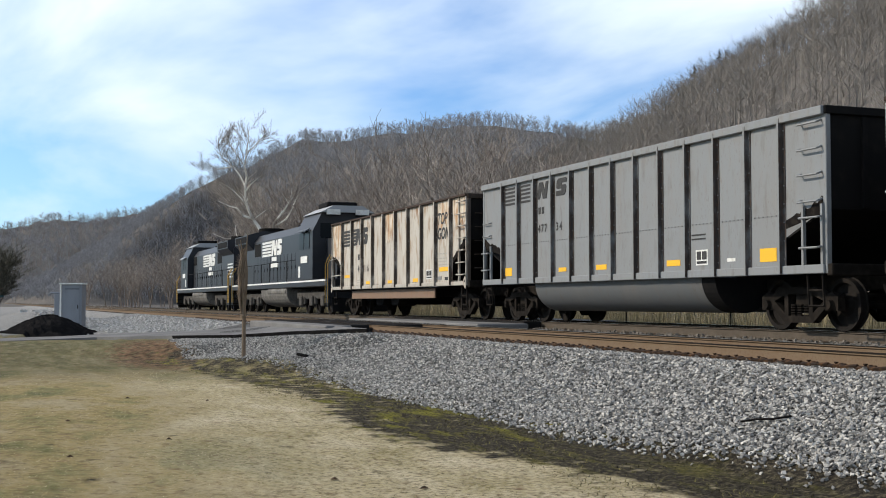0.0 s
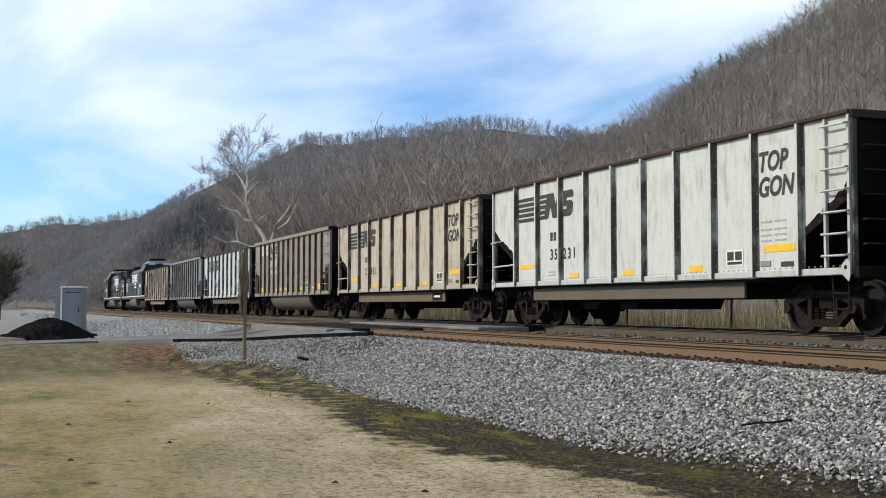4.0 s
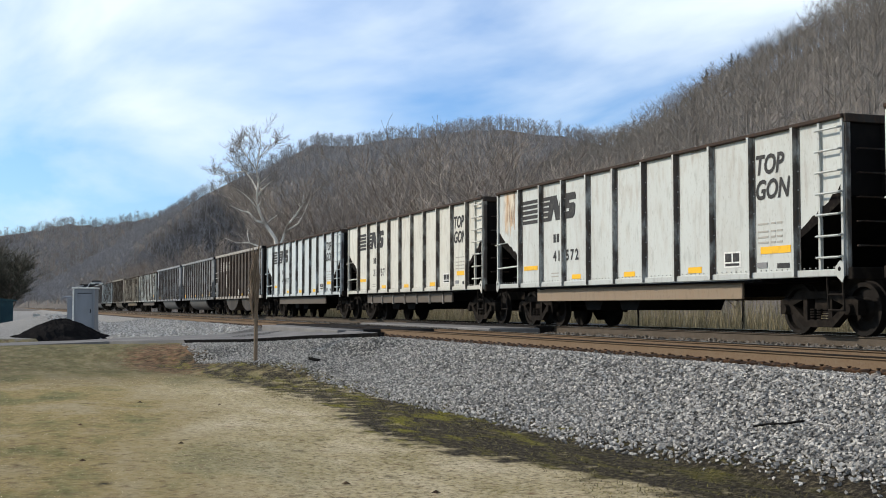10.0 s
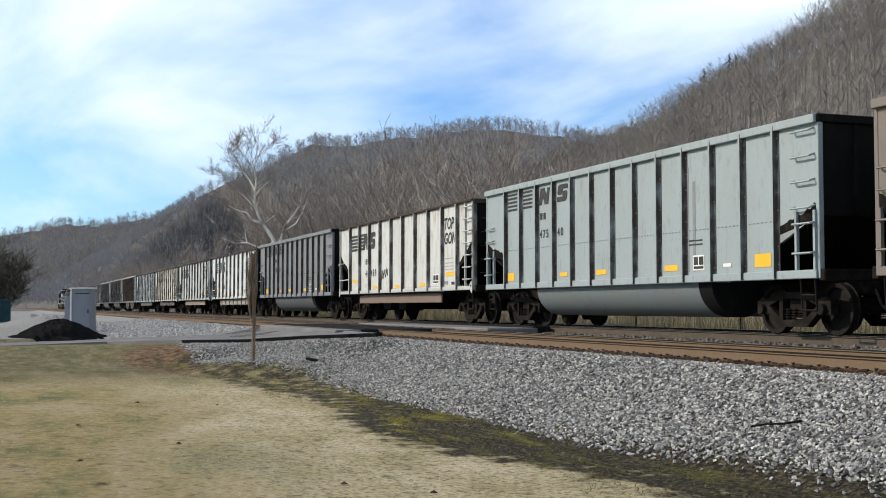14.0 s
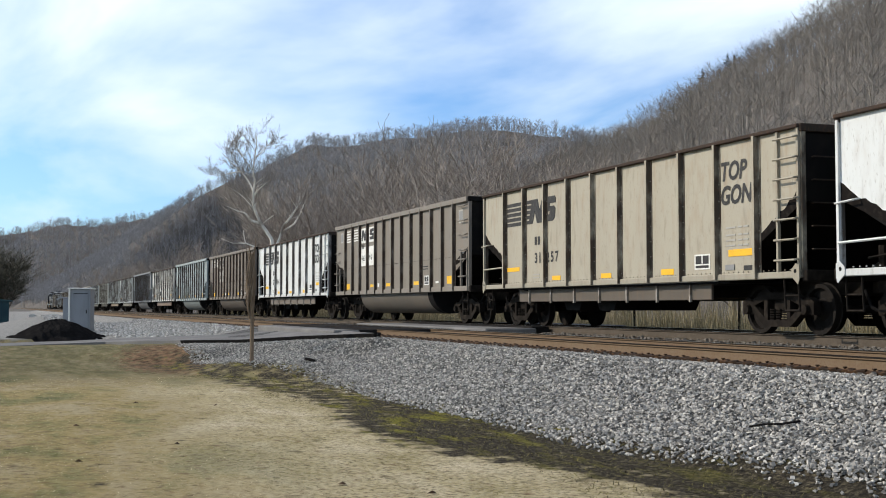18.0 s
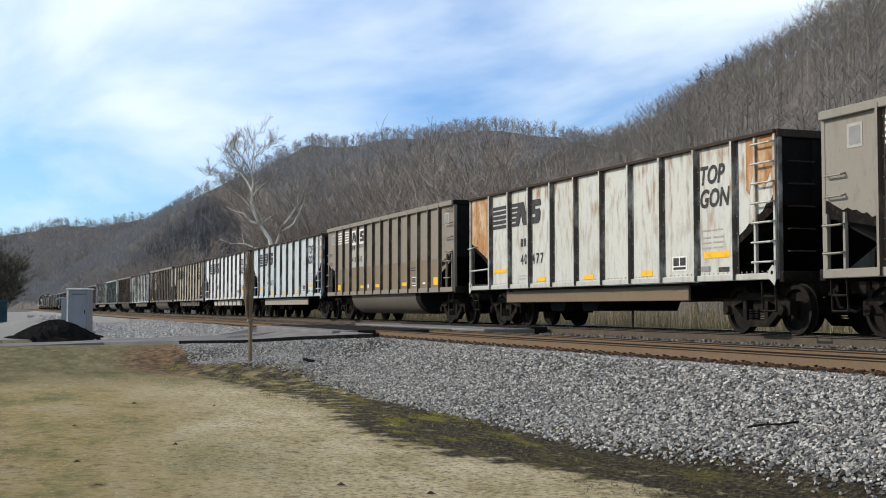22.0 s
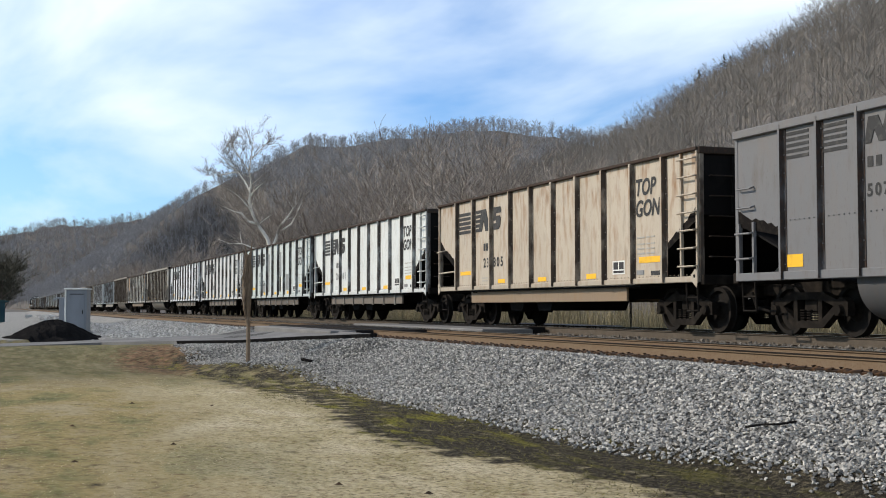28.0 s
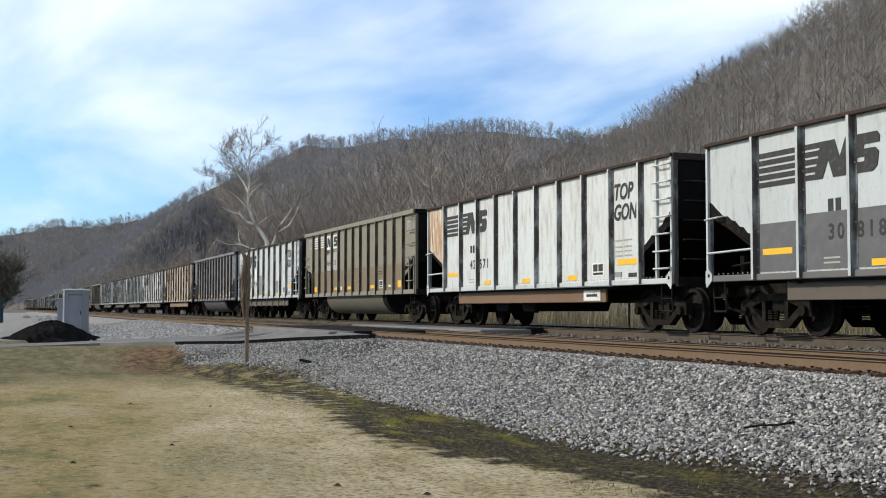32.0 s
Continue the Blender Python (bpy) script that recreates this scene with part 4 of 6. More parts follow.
def dress(car, kind, number, look_):
    """Lettering, reflectors and patches of one car's camera side."""
    top = kind.startswith("top")
    tint = {"belly": WHITE}.get(kind, STENCIL)
    if kind == "tub" and look_.get("plates"):
        for x in (-5.95, -4.93):
            for i in range(5):
                part("white_stripe", slab(x, 3.05 + 0.1 * i, 0.78, 0.05), WHITE, car)
        for x in (-3.93, -2.9):
            part("number_board", slab(x, 2.93, 0.88, 0.56, 0, 0.002), FADED if look_.get("dim") else WHITE, car)
            part("number_board", slab(x, 2.06, 0.88, 0.72, 0, 0.002), FADED if look_.get("dusty") or look_.get("dim") else WHITE, car)
        part("logo_block", badge(-3.84, 3.02, 0.6, 0.4, NOTCHED, 0.15), STENCIL, car)
        part("logo_block", badge(-2.78, 3.02, 0.6, 0.4, SLOTTED, 0.1), STENCIL, car)
        for x, z in ((-6.85, 3.08), (6.66, 3.02)):
            part("white_square", slab(x, z, 0.38, 0.40, 0, 0.002), FADED, car)
            part("square_centre", slab(x + 0.05, z + 0.05, 0.28, 0.30, 0, 0.005), PATCH, car)
        part("white_tag", slab(-1.72, 1.24, 0.18, 0.13), WHITE, car)
    else:
        logo(car, kind, FADED if kind == "belly" else tint)
    digits = str(number)
    places = (-3.84, -3.6, -3.12, -2.86, -2.6) if top else (-3.84, -3.65, -3.46, -2.80, -2.60)
    z = 1.64 if top else 2.26
    if kind != "belly":
        for c, x in zip(digits, places):
            part("digit", letters(c, 0.36 if top else 0.28), tint, car, at=pose(x, YS - 0.004, z))
        for x in ((-3.83, -3.64) if top else (-3.82, -3.62)):
            part("mark_bar", slab(x, z + 0.46, 0.13, 0.21 if top else 0.17), tint, car)
    if top:
        for word, z in (("TOP", 2.905), ("GON", 2.45)):
            part("lettering", letters(word, 0.49, 0.2), STENCIL, car, at=Matrix.Translation((4.90 * HALF[kind] / 7.44, YS - 0.004, z)) @ Matrix.Diagonal((0.9, 1, 1, 1)))
        spots = [(-5.67, 1.45, 0.86, 0.11), (-2.78, 1.17, 0.48, 0.11), (-0.15, 1.16, 0.5, 0.11), (2.56, 1.165, 0.5, 0.12), (5.06, 1.45, 0.9, 0.13)]
        for z in (1.98, 1.84, 1.74, 1.64):
            for x, w in ((4.98, 0.32), (5.38, 0.14), (5.56, 0.16)):
                part("small_print", slab(x, z, w, 0.032), FADED, car)
        part("data_plate", slab(4.96, 1.20, 0.3, 0.10, 0, 0.012), PATCH, car, "small dark data plate")
        part("small_print", slab(5.56, 1.18, 0.36, 0.09), STENCIL, car)
        for z in (1.32, 1.24):
            part("small_print", slab(-3.96, z, 0.42, 0.03), FADED, car)
        box_x, bz = 3.86, 1.235
    else:
        spots = [(-6.0, 1.20, 0.5, 0.22), (-2.66, 1.245, 0.42, 0.10), (-0.70, 1.24, 0.5, 0.115), (2.40, 1.235, 0.52, 0.12), (5.62, 1.22, 0.5, 0.24)]
        if kind == "belly":
            spots = [(-2.57, 1.18, 0.52, 0.11), (1.54, 1.185, 0.54, 0.12), (3.59, 1.2, 0.29, 0.08), (5.65, 1.01, 0.46, 0.11)]
        part("white_tag", slab(4.58, 1.26, 0.27, 0.065), WHITE, car)
        for z in (1.72, 1.8):
            part("small_print", slab(3.35, z, 0.5, 0.03), STENCIL, car)
        box_x, bz = 3.50, 1.22
    for x, z, w, h in spots:
        part("reflector", slab(x, z, w, h), YELLOW, car, "yellow reflective patch")
    bw = 0.56 if top else 0.42
    m = part("stencil_box", slab(box_x, bz, bw, 0.30, 0, 0.004), WHITE, car)
    for x, z, w, h in ((0.08, 0.36, 0.38, 0.54), (0.54, 0.36, 0.38, 0.54), (0.08, 0.1, 0.84, 0.17)):
        part("stencil_field", slab(box_x + bw * x, bz + 0.30 * z, bw * w, 0.30 * h, 0, 0.007), STENCIL, m)
    if look_.get("dusty"):
        for i in range(12):
            x = -6.04 + 1.028 * i
            o = part("dust_band", slab(x + 0.05, 1.14, 0.93, 0.86, 0, 0.0015), PAINT, car, "brown dust below the seam")
            o.color = (0.175, 0.135, 0.09, 0.3)
    for x0, x1, z0 in look_.get("rusty", ()):
        r = random.Random(int(x0 * 10))
        n = 9
        low = []
        for i in range(n + 1):
            x = x0 + (x1 - x0) * i / n
            z = z0 + r.uniform(-0.3, 0.3)
            if x < -5.9:
                z = max(z, 2.38 - 0.64 * (x + 7.44) / 1.57)
            elif x > 6.15:
                z = max(z, 1.74 + 0.64 * (x - 6.15) / 1.29)
            low.append((x, z))
        part("rust_stain", Mesh().prism(low + [(x1, 3.6), (x0, 3.6)], YS - 0.001, YS + 0.002, "y"), RUST_SHEET if look_.get("rusted") else STAIN, car, "rust run and dirt from the top edge")
    if look_.get("plate"):
        o = part("notice_plate", Mesh().box(3.1, 3.95, -1.435, -1.422, 0.68, 0.92), WHITE if look_["plate"] > 0 else BLACK, car, "small notice plate on the beam")
        part("notice_bar", Mesh().box(3.25, 3.8, -1.44, -1.434, 0.77, 0.83), STENCIL if look_["plate"] > 0 else WHITE, o)
    if look_.get("stiff"):
        beam = next(o for o in car.children if o.name.startswith("underframe_beam"))
        for x in np.arange(-3.9, 4.2, 1.325):
            part("stiffener", Mesh().box(x - 0.025, x + 0.025, -1.46, -1.421, 0.60, 1.0), GRIME_WHITE, beam)
    if look_.get("scrawl"):
        pts = [(-1.85 + 0.045 * i + 0.03 * math.sin(i * 1.9), YS - 0.004, 1.62 + 0.17 * math.sin(i * 1.35) + 0.008 * i) for i in range(20)]
        part("scrawl", Mesh().path(pts, 0.012, 4), STENCIL, car, "illegible black scrawl")
    for x, z, w, h in look_.get("patches", ()):
        part("paint_patch", slab(x, z, w, h, 0, 0.002), DARK_PATCH if look_.get("deep") else PATCH, car, "grey touch-up paint")
    for x, z, w, h in look_.get("pale", ()):
        part("paint_patch", slab(x, z, w, h, 0, 0.002), FADED if kind == "belly" else WHITE, car, "pale repainted patch")


# kind, number, colour of paint, rust, words, extras
CARS = [("top_b", "40116", (0.60, 0.54, 0.46), 1.1, "cream coal gondola streaked with orange rust", {"beam": (0.2, 0.13, 0.09), "rusty": ((-7.38, -5.93, 2.3), (5.0, 7.35, 2.9), (-0.4, 0.7, 2.8))}, 0.34),
        ("tub", "47734", (0.265, 0.27, 0.272), 0.12, "plain grey bathtub coal gondola", {}, 0.35),
        ("top_b", "42574", (0.64, 0.69, 0.69), 0.35, "white coal gondola with dark ribs", {}, 0.08),
        ("tub", "46552", (0.285, 0.25, 0.2), 0.2, "brown-grey dusty bathtub coal gondola", {"dim": True, "plates": True}, -0.14),
        ("top_b", "27951", (0.55, 0.49, 0.39), 0.85, "tan coal gondola with rusty streaks", {"beam": (0.12, 0.09, 0.05), "plate": -1}, -0.37),
        ("top_b", "35231", (0.64, 0.65, 0.60), 0.35, "off-white coal gondola with dark ribs", {}, -0.15),
        ("tub", "50918", (0.27, 0.275, 0.282), 0.08, "grey bathtub coal gondola", {}, -0.06),
        ("tub", "50942", (0.25, 0.252, 0.25), 0.08, "grey bathtub coal gondola with faint lettering", {}, -0.1),
        ("belly", "30025", (0.075, 0.06, 0.05), 0.3, "dark brown coal car with two drooping tubs",
         {"pale": ((-3.77, 1.68, 0.70, 0.82), (-4.52, 1.76, 0.38, 0.5), (0.3, 1.18, 0.36, 0.34), (-0.24, 1.19, 0.3, 0.24), (4.57, 1.2, 0.4, 0.19), (5.86, 1.33, 0.32, 0.26))}, 0.01),
        ("top_b", "40497", (0.64, 0.68, 0.67), 0.2, "bluish white coal gondola with dark ribs", {}, -0.14),
        ("top_a", "31757", (0.72, 0.69, 0.6), 0.25, "cream coal gondola with brown ribs", {}, -0.09),
        ("top_b", "41572", (0.64, 0.65, 0.61), 0.3, "cream coal gondola with rust near its end", {"beam": (0.24, 0.185, 0.13), "rusty": ((-7.0, -6.3, 2.6),)}, 0.0),
        ("top_a", "36365", (0.76, 0.76, 0.72), 0.2, "clean white coal gondola with dark ribs", {"beam": (0.3, 0.27, 0.22)}, 0.16),
        ("tub", "50876", (0.225, 0.232, 0.238), 0.08, "dark grey bathtub coal gondola", {}, 0.12),
        ("top_b", "40489", (0.68, 0.67, 0.62), 0.5, "white coal gondola with rust and scrawled paint", {"beam": (0.18, 0.13, 0.1), "scrawl": True}, 0.0),
        ("tub", "47540", (0.37, 0.415, 0.41), 0.12, "pale grey bathtub coal gondola", {"patches": ((3.2, 1.2, 0.16, 2.1), (3.5, 1.2, 0.1, 1.8))}, 0.23),
        ("tub", "46830", (0.22, 0.185, 0.155), 0.2, "brown-grey bathtub coal gondola", {"dim": True, "plates": True}, 0.0),
        ("top_a", "27904", (0.76, 0.76, 0.73), 0.2, "white coal gondola with dark ribs", {"beam": (0.14, 0.12, 0.1)}, -0.1),
        ("tub", "46596", (0.255, 0.222, 0.185), 0.2, "taupe bathtub coal gondola with white number boards", {"plates": True}, -0.21),
        ("top_a", "31257", (0.46, 0.41, 0.32), 0.3, "dirty tan coal gondola", {}, -0.3),
        ("top_b", "23370", (0.78, 0.78, 0.76), 0.15, "clean white coal gondola with dark ribs", {"beam": (0.42, 0.39, 0.34), "stiff": True}, -0.1),
        ("top_b", "42263", (0.58, 0.62, 0.62), 0.2, "pale grey coal gondola with a rusty corner", {"beam": (0.28, 0.25, 0.21), "rusty": ((6.6, 7.35, 2.5),)}, 0.03),
        ("tub", "45885", (0.27, 0.232, 0.185), 0.3, "brown bathtub coal gondola, dusty below its seam", {"plates": True, "dusty": True}, 0.25),
        ("top_b", "40477", (0.64, 0.63, 0.57), 1.0, "cream coal gondola with heavy rust streaks", {"beam": (0.16, 0.12, 0.08), "rusty": ((-7.38, -5.93, 1.9), (6.5, 7.35, 2.7)), "rusted": True}, 0.08),
        ("tub", "46501", (0.3, 0.27, 0.225), 0.12, "taupe bathtub coal gondola with white number boards", {"plates": True}, 0.05),
        ("top_a", "28773", (0.78, 0.79, 0.78), 0.15, "white coal gondola with black end corners", {"beam": (0.16, 0.14, 0.12)}, -0.4),
        ("top_a", "27296", (0.72, 0.71, 0.68), 0.2, "white coal gondola with dark ribs", {"beam": (0.13, 0.11, 0.09)}, -0.28),
        ("top_a", "31226", (0.62, 0.66, 0.63), 0.3, "pale coal gondola with grey paint patches",
         {"patches": ((-1.75, 1.3, 0.35, 1.9), (0.95, 1.3, 0.35, 1.9), (2.3, 1.35, 0.6, 0.75), (-3.0, 1.25, 0.5, 0.5)), "pale": ((1.0, 1.3, 0.55, 0.7),)}, -0.19),
        ("top_a", "26011", (0.74, 0.74, 0.70), 0.25, "white coal gondola with dark ribs", {"beam": (0.14, 0.12, 0.1)}, 0.1),
        ("top_b", "23805", (0.55, 0.46, 0.36), 0.85, "tan coal gondola with brown ribs", {"beam": (0.23, 0.17, 0.115)}, 0.13),
        ("tub", "50760", (0.19, 0.185, 0.188), 0.08, "dark grey bathtub coal gondola", {}, 0.1),
        ("top_a", "28714", (0.62, 0.64, 0.62), 0.2, "pale coal gondola with grey repainted lower panels",
         {"patches": ((-5.7, 1.35, 0.85, 0.75), (-1.85, 1.2, 0.95, 1.0), (1.9, 1.25, 0.9, 0.6)), "pale": ((-2.95, 1.95, 0.8, 0.6),)}, 0.09),
        ("tub", "46473", (0.27, 0.245, 0.185), 0.3, "olive-brown bathtub coal gondola, dusty below its seam", {"plates": True, "dusty": True}, 0.07),
        ("top_b", "42571", (0.70, 0.72, 0.69), 0.5, "white coal gondola with a rusty end", {"beam": (0.16, 0.1, 0.06), "rusty": ((-7.38, -5.93, 1.9),), "plate": 1}, 0.0),
        ("top_b", "30818", (0.58, 0.61, 0.60), 0.15, "pale grey coal gondola with dark lower paint", {"deep": True, "patches": ((-5.75, 1.15, 1.18, 0.86), (-4.42, 1.15, 1.18, 0.95), (-3.1, 1.15, 1.18, 0.95), (-1.75, 1.15, 1.18, 0.9))}, 0.0)]


def gone(t):
    """How far the middle of the first car has gone down the line."""
    u = t / 32
    return 39.947 + 516.429 * u + 0.211 * u * u + 2.042 * u ** 3


def offsets():
    """Each car's middle behind the first one's, by car lengths and coupler slack."""
    out, at, last = [], 0.0, None
    for kind, *_, slack in CARS:
        if last:
            at += (LENGTH[last] + LENGTH[kind]) / 2
        out.append(-at + slack)
        last = kind
    return out


TRAIN = []


def build_cars():
    kinds = {}
    for (kind, number, paint, rust, words, extra, _), off in zip(CARS, offsets()):
        here = pose(-(gone(0) + off), TRAIN_Y, 0)
        if kind in kinds:
            car = copy_thing(kinds[kind], here)
        else:
            car = kinds[kind] = gondola(kind)
            car.matrix_basis = here
        tagged(car, words, "coal car", "cars of the coal train")
        TRAIN.append((car, off, kind, number, paint, rust, extra))
    for car, off, kind, number, paint, rust, extra in TRAIN:
        top = kind.startswith("top")
        # End chord and irons carry shade in their colour; tub undersides are darker too.
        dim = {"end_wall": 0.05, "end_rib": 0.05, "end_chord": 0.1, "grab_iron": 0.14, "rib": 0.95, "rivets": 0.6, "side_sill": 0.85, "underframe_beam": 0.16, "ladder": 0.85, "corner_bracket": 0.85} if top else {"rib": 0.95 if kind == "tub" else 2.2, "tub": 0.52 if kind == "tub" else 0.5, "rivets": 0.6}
        for o in car.children_recursive:
            stem = o.name.split(".")[0]
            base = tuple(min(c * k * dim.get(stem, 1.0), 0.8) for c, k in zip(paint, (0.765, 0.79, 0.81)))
            if top and stem == "top_chord":
                base = (0.05, 0.036, 0.031)
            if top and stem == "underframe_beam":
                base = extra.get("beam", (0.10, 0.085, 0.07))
            if stem == "side_sill" and extra.get("deep"):
                base = (0.12, 0.118, 0.115)
            if kind == "belly" and stem in ("side_sill", "top_chord"):
                base = (0.3, 0.28, 0.25)
            o.color = (*base, rust * (0.3 if stem == "end_wall" else 1.0))
            if stem == "wheelset":
                SPINNING.append((o, o.location.x, WHEEL_R))
        dress(car, kind, number, extra)


build_cars()
# ---- locomotives ----
LOCO_R = 0.52
LOCO_AXLES = (-1.95, 0.0, 1.95)
LOCO_LENGTH = 22.4
BIG_WHEELS = wheelset(LOCO_R).data("wheelset")
BIG_WHEELS.materials.append(WHEEL)


def locomotive():
    """Six-axle road diesel, cab towards -x."""
    L = new("diesel_locomotive")
    part("frame", Mesh().box(-10.6, 10.6, -1.5, 1.5, 1.18, 1.50, 0.03).box(-10.8, -10.55, -1.5, 1.5, 0.35, 1.5, 0.03).box(10.55, 10.8, -1.5, 1.5, 0.35, 1.5, 0.03), LOCO, L)
    for s in (-1, 1):
        y0, y1 = sorted((s * 1.5, s * 1.53))
        part("sill_stripe", Mesh().box(-10.4, 10.4, y0, y1, 1.40, 1.47), WHITE, L, "white frame stripe")
    part("long_hood", Mesh().prism([(-1.1, 1.5), (-1.1, 3.72), (-0.8, 4.12), (0.8, 4.12), (1.1, 3.72), (1.1, 1.5)], -5.2, 10.1, "x"), LOCO, L)
    part("radiator", Mesh().prism([(-1.09, 3.35), (-1.46, 3.72), (-1.46, 4.18), (-0.6, 4.42), (0.6, 4.42), (1.46, 4.18), (1.46, 3.72), (1.09, 3.35)], 6.4, 10.0, "x"), LOCO, L)
    for s in (-1, 1):
        def flank(x0, x1, z0, z1, deep, lift=0.0):
            """A box lying on the hood's flank."""
            y0, y1 = sorted((s * (1.09 + lift), s * (1.1 + lift + deep)))
            return Mesh().box(x0, x1, y0, y1, z0, z1)

        def mirrored(x0, x1):
            return (x0, x1) if s < 0 else (3.2 - x1, 3.2 - x0)

        y0, y1 = sorted((s * 1.45, s * 1.475))
        part("radiator_screen", Mesh().box(6.7, 9.8, y0, y1, 3.78, 4.12), BLACK, L)
        for i in range(14):
            x = -4.9 + i * 0.78
            door = part("hood_door", Mesh().box(x, x + 0.72, min(s * 1.1, s * 1.122), max(s * 1.1, s * 1.122), 1.65, 2.85, 0.008), LOCO, L)
            part("latch", Mesh().box(x + 0.62, x + 0.67, min(s * 1.122, s * 1.14), max(s * 1.122, s * 1.14), 2.1, 2.25), STEEL, door)
        for x0, x1, z0, z1 in ((-4.95, -3.7, 3.1, 3.7), (4.6, 6.1, 2.95, 3.62)):
            part("grille", flank(x0, x1, z0, z1, 0.012), BLACK, L)
        for i in range(5):
            x0, x1 = mirrored(-0.9, 1.2 + 0.05 * i)
            part("logo_stripe", flank(x0, x1, 2.88 + 0.165 * i, 2.985 + 0.165 * i, 0.014), WHITE, L)
        for lo, wide, outline in ((1.3, 1.15, NOTCHED), (2.55, 1.0, SLOTTED)):
            x0 = lo if s < 0 else 3.2 - lo - wide
            ys = sorted((s * 1.095, s * 1.116))
            m = Mesh().prism([(x0 + wide * (a if s < 0 else 1 - a) - 0.2 * s * b, 2.88 + 0.78 * b) for a, b in outline], ys[0], ys[1], "y")
            part("logo_block", m, WHITE, L)
        for i in range(5):
            part("end_stripe", flank(8.3, 9.9, 2.0 + 0.19 * i, 2.08 + 0.19 * i, 0.014, 0.022), WHITE, L, "white stripe near the hood's end")
        for x0, x1, z0, z1 in ((1.5, 2.6, 2.60, 2.80), (1.3, 3.0, 2.28, 2.48)):
            part("mark_bar", flank(*mirrored(x0, x1), z0, z1, 0.014, 0.022), WHITE, L)
    part("exhaust", Mesh().box(-1.2, -0.4, -0.3, 0.3, 4.0, 4.35, 0.04), BLACK, L)
    part("fan_housing", Mesh().tube((-3.2, 0, 4.02), (-3.2, 0, 4.2), 0.62, n=20).tube((7.0, 0, 4.4), (7.0, 0, 4.58), 0.7, n=20), BLACK, L)
    cab = part("cab", Mesh().prism([(-1.53, 1.5), (-1.53, 3.6), (-1.1, 4.45), (-0.6, 4.68), (0.6, 4.68), (1.1, 4.45), (1.53, 3.6), (1.53, 1.5)], -8.3, -5.2, "x"), LOCO, L)
    part("cab_roof", Mesh().prism([(-1.2, 4.42), (-0.65, 4.72), (0.65, 4.72), (1.2, 4.42)], -8.5, -5.1, "x"), mat("grey_roof", (0.32, 0.33, 0.34), 0.6), cab)
    part("air_conditioner", Mesh().box(-7.6, -6.0, -0.7, 0.7, 4.7, 4.95, 0.06), BLACK, cab)
    part("number_boards", Mesh().box(-8.52, -8.42, -0.95, -0.35, 4.32, 4.55).box(-8.52, -8.42, 0.35, 0.95, 4.32, 4.55), WHITE, cab)
    for s in (-1, 1):
        a, b = sorted((s * 1.52, s * 1.55))
        part("cab_window", Mesh().box(-7.75, -6.95, a, b, 2.85, 3.6).box(-6.75, -5.95, a, b, 2.85, 3.6), GLASS, cab)
        part("placard", Mesh().box(-6.1, -5.8, a, b, 1.62, 2.12), WHITE, cab, "small white placard")
        part("number_bar", Mesh().box(-7.4, -6.2, a, b, 2.25, 2.55), WHITE, cab)
        part("awning", Mesh().prism([(s * 1.53, 3.75), (s * 1.75, 3.62), (s * 1.75, 3.59), (s * 1.53, 3.70)], -7.8, -5.9, "x"), mat("awning_sheet", (0.3, 0.31, 0.32), 0.6) if s < 0 else LOCO, cab)
        part("windscreen", Mesh().box(-8.33, -8.29, min(s * 0.2, s * 1.2), max(s * 0.2, s * 1.2), 3.3, 3.95), GLASS, cab)
    nose = part("nose", Mesh().prism([(-10.2, 1.5), (-10.2, 2.7), (-9.7, 3.2), (-8.3, 3.3), (-8.3, 1.5)], -0.95, 0.95, "y"), LOCO, L)
    part("headlight", Mesh().tube((-10.24, -0.12, 2.35), (-10.18, -0.12, 2.35), 0.1, n=12).tube((-10.24, 0.12, 2.35), (-10.18, 0.12, 2.35), 0.1, n=12), LENS, nose)
    part("headlight", Mesh().tube((10.14, -0.12, 3.3), (10.08, -0.12, 3.3), 0.1, n=12).tube((10.14, 0.12, 3.3), (10.08, 0.12, 3.3), 0.1, n=12), LENS, L)
    tank = part("fuel_tank", Mesh().prism([(1.48 * math.copysign(abs(math.cos(a)) ** 0.6, math.cos(a)), 1.12 - 0.86 * math.sin(a) ** 0.7) for a in np.linspace(0, math.pi, 15)], -3.2, 2.6, "x"), TANK, L)
    for s in (-1, 1):
        part("air_reservoir", Mesh().tube((-3.0, s * 1.32, 1.02), (1.0, s * 1.32, 1.02), 0.19, n=12), TANK, tank)
        rail_ = Mesh()
        pts = [(x, s * 1.46, 2.45) for x in np.linspace(-5.0, 10.3, 9)]
        rail_.path(pts, 0.018, 5)
        for p in pts:
            rail_.tube(p, (p[0], p[1], 1.5), 0.016, n=5)
        part("handrail", rail_, BLACK, L)
        for e in (-1, 1):
            m = Mesh()
            for x in (10.35, 10.75):
                m.path([(e * x, s * 1.5, 0.5), (e * x, s * 1.5, 2.1), (e * x, s * 1.3, 2.5)], 0.022, 5)
            part("grab_rail", m, WARM, L, "yellow step rail")
            m = Mesh()
            for i in range(4):
                m.box(min(e * 10.3, e * 10.8), max(e * 10.3, e * 10.8), min(s * 1.15, s * 1.5), max(s * 1.15, s * 1.5), 0.42 + 0.28 * i, 0.46 + 0.28 * i)
            part("steps", m, STEEL, L)
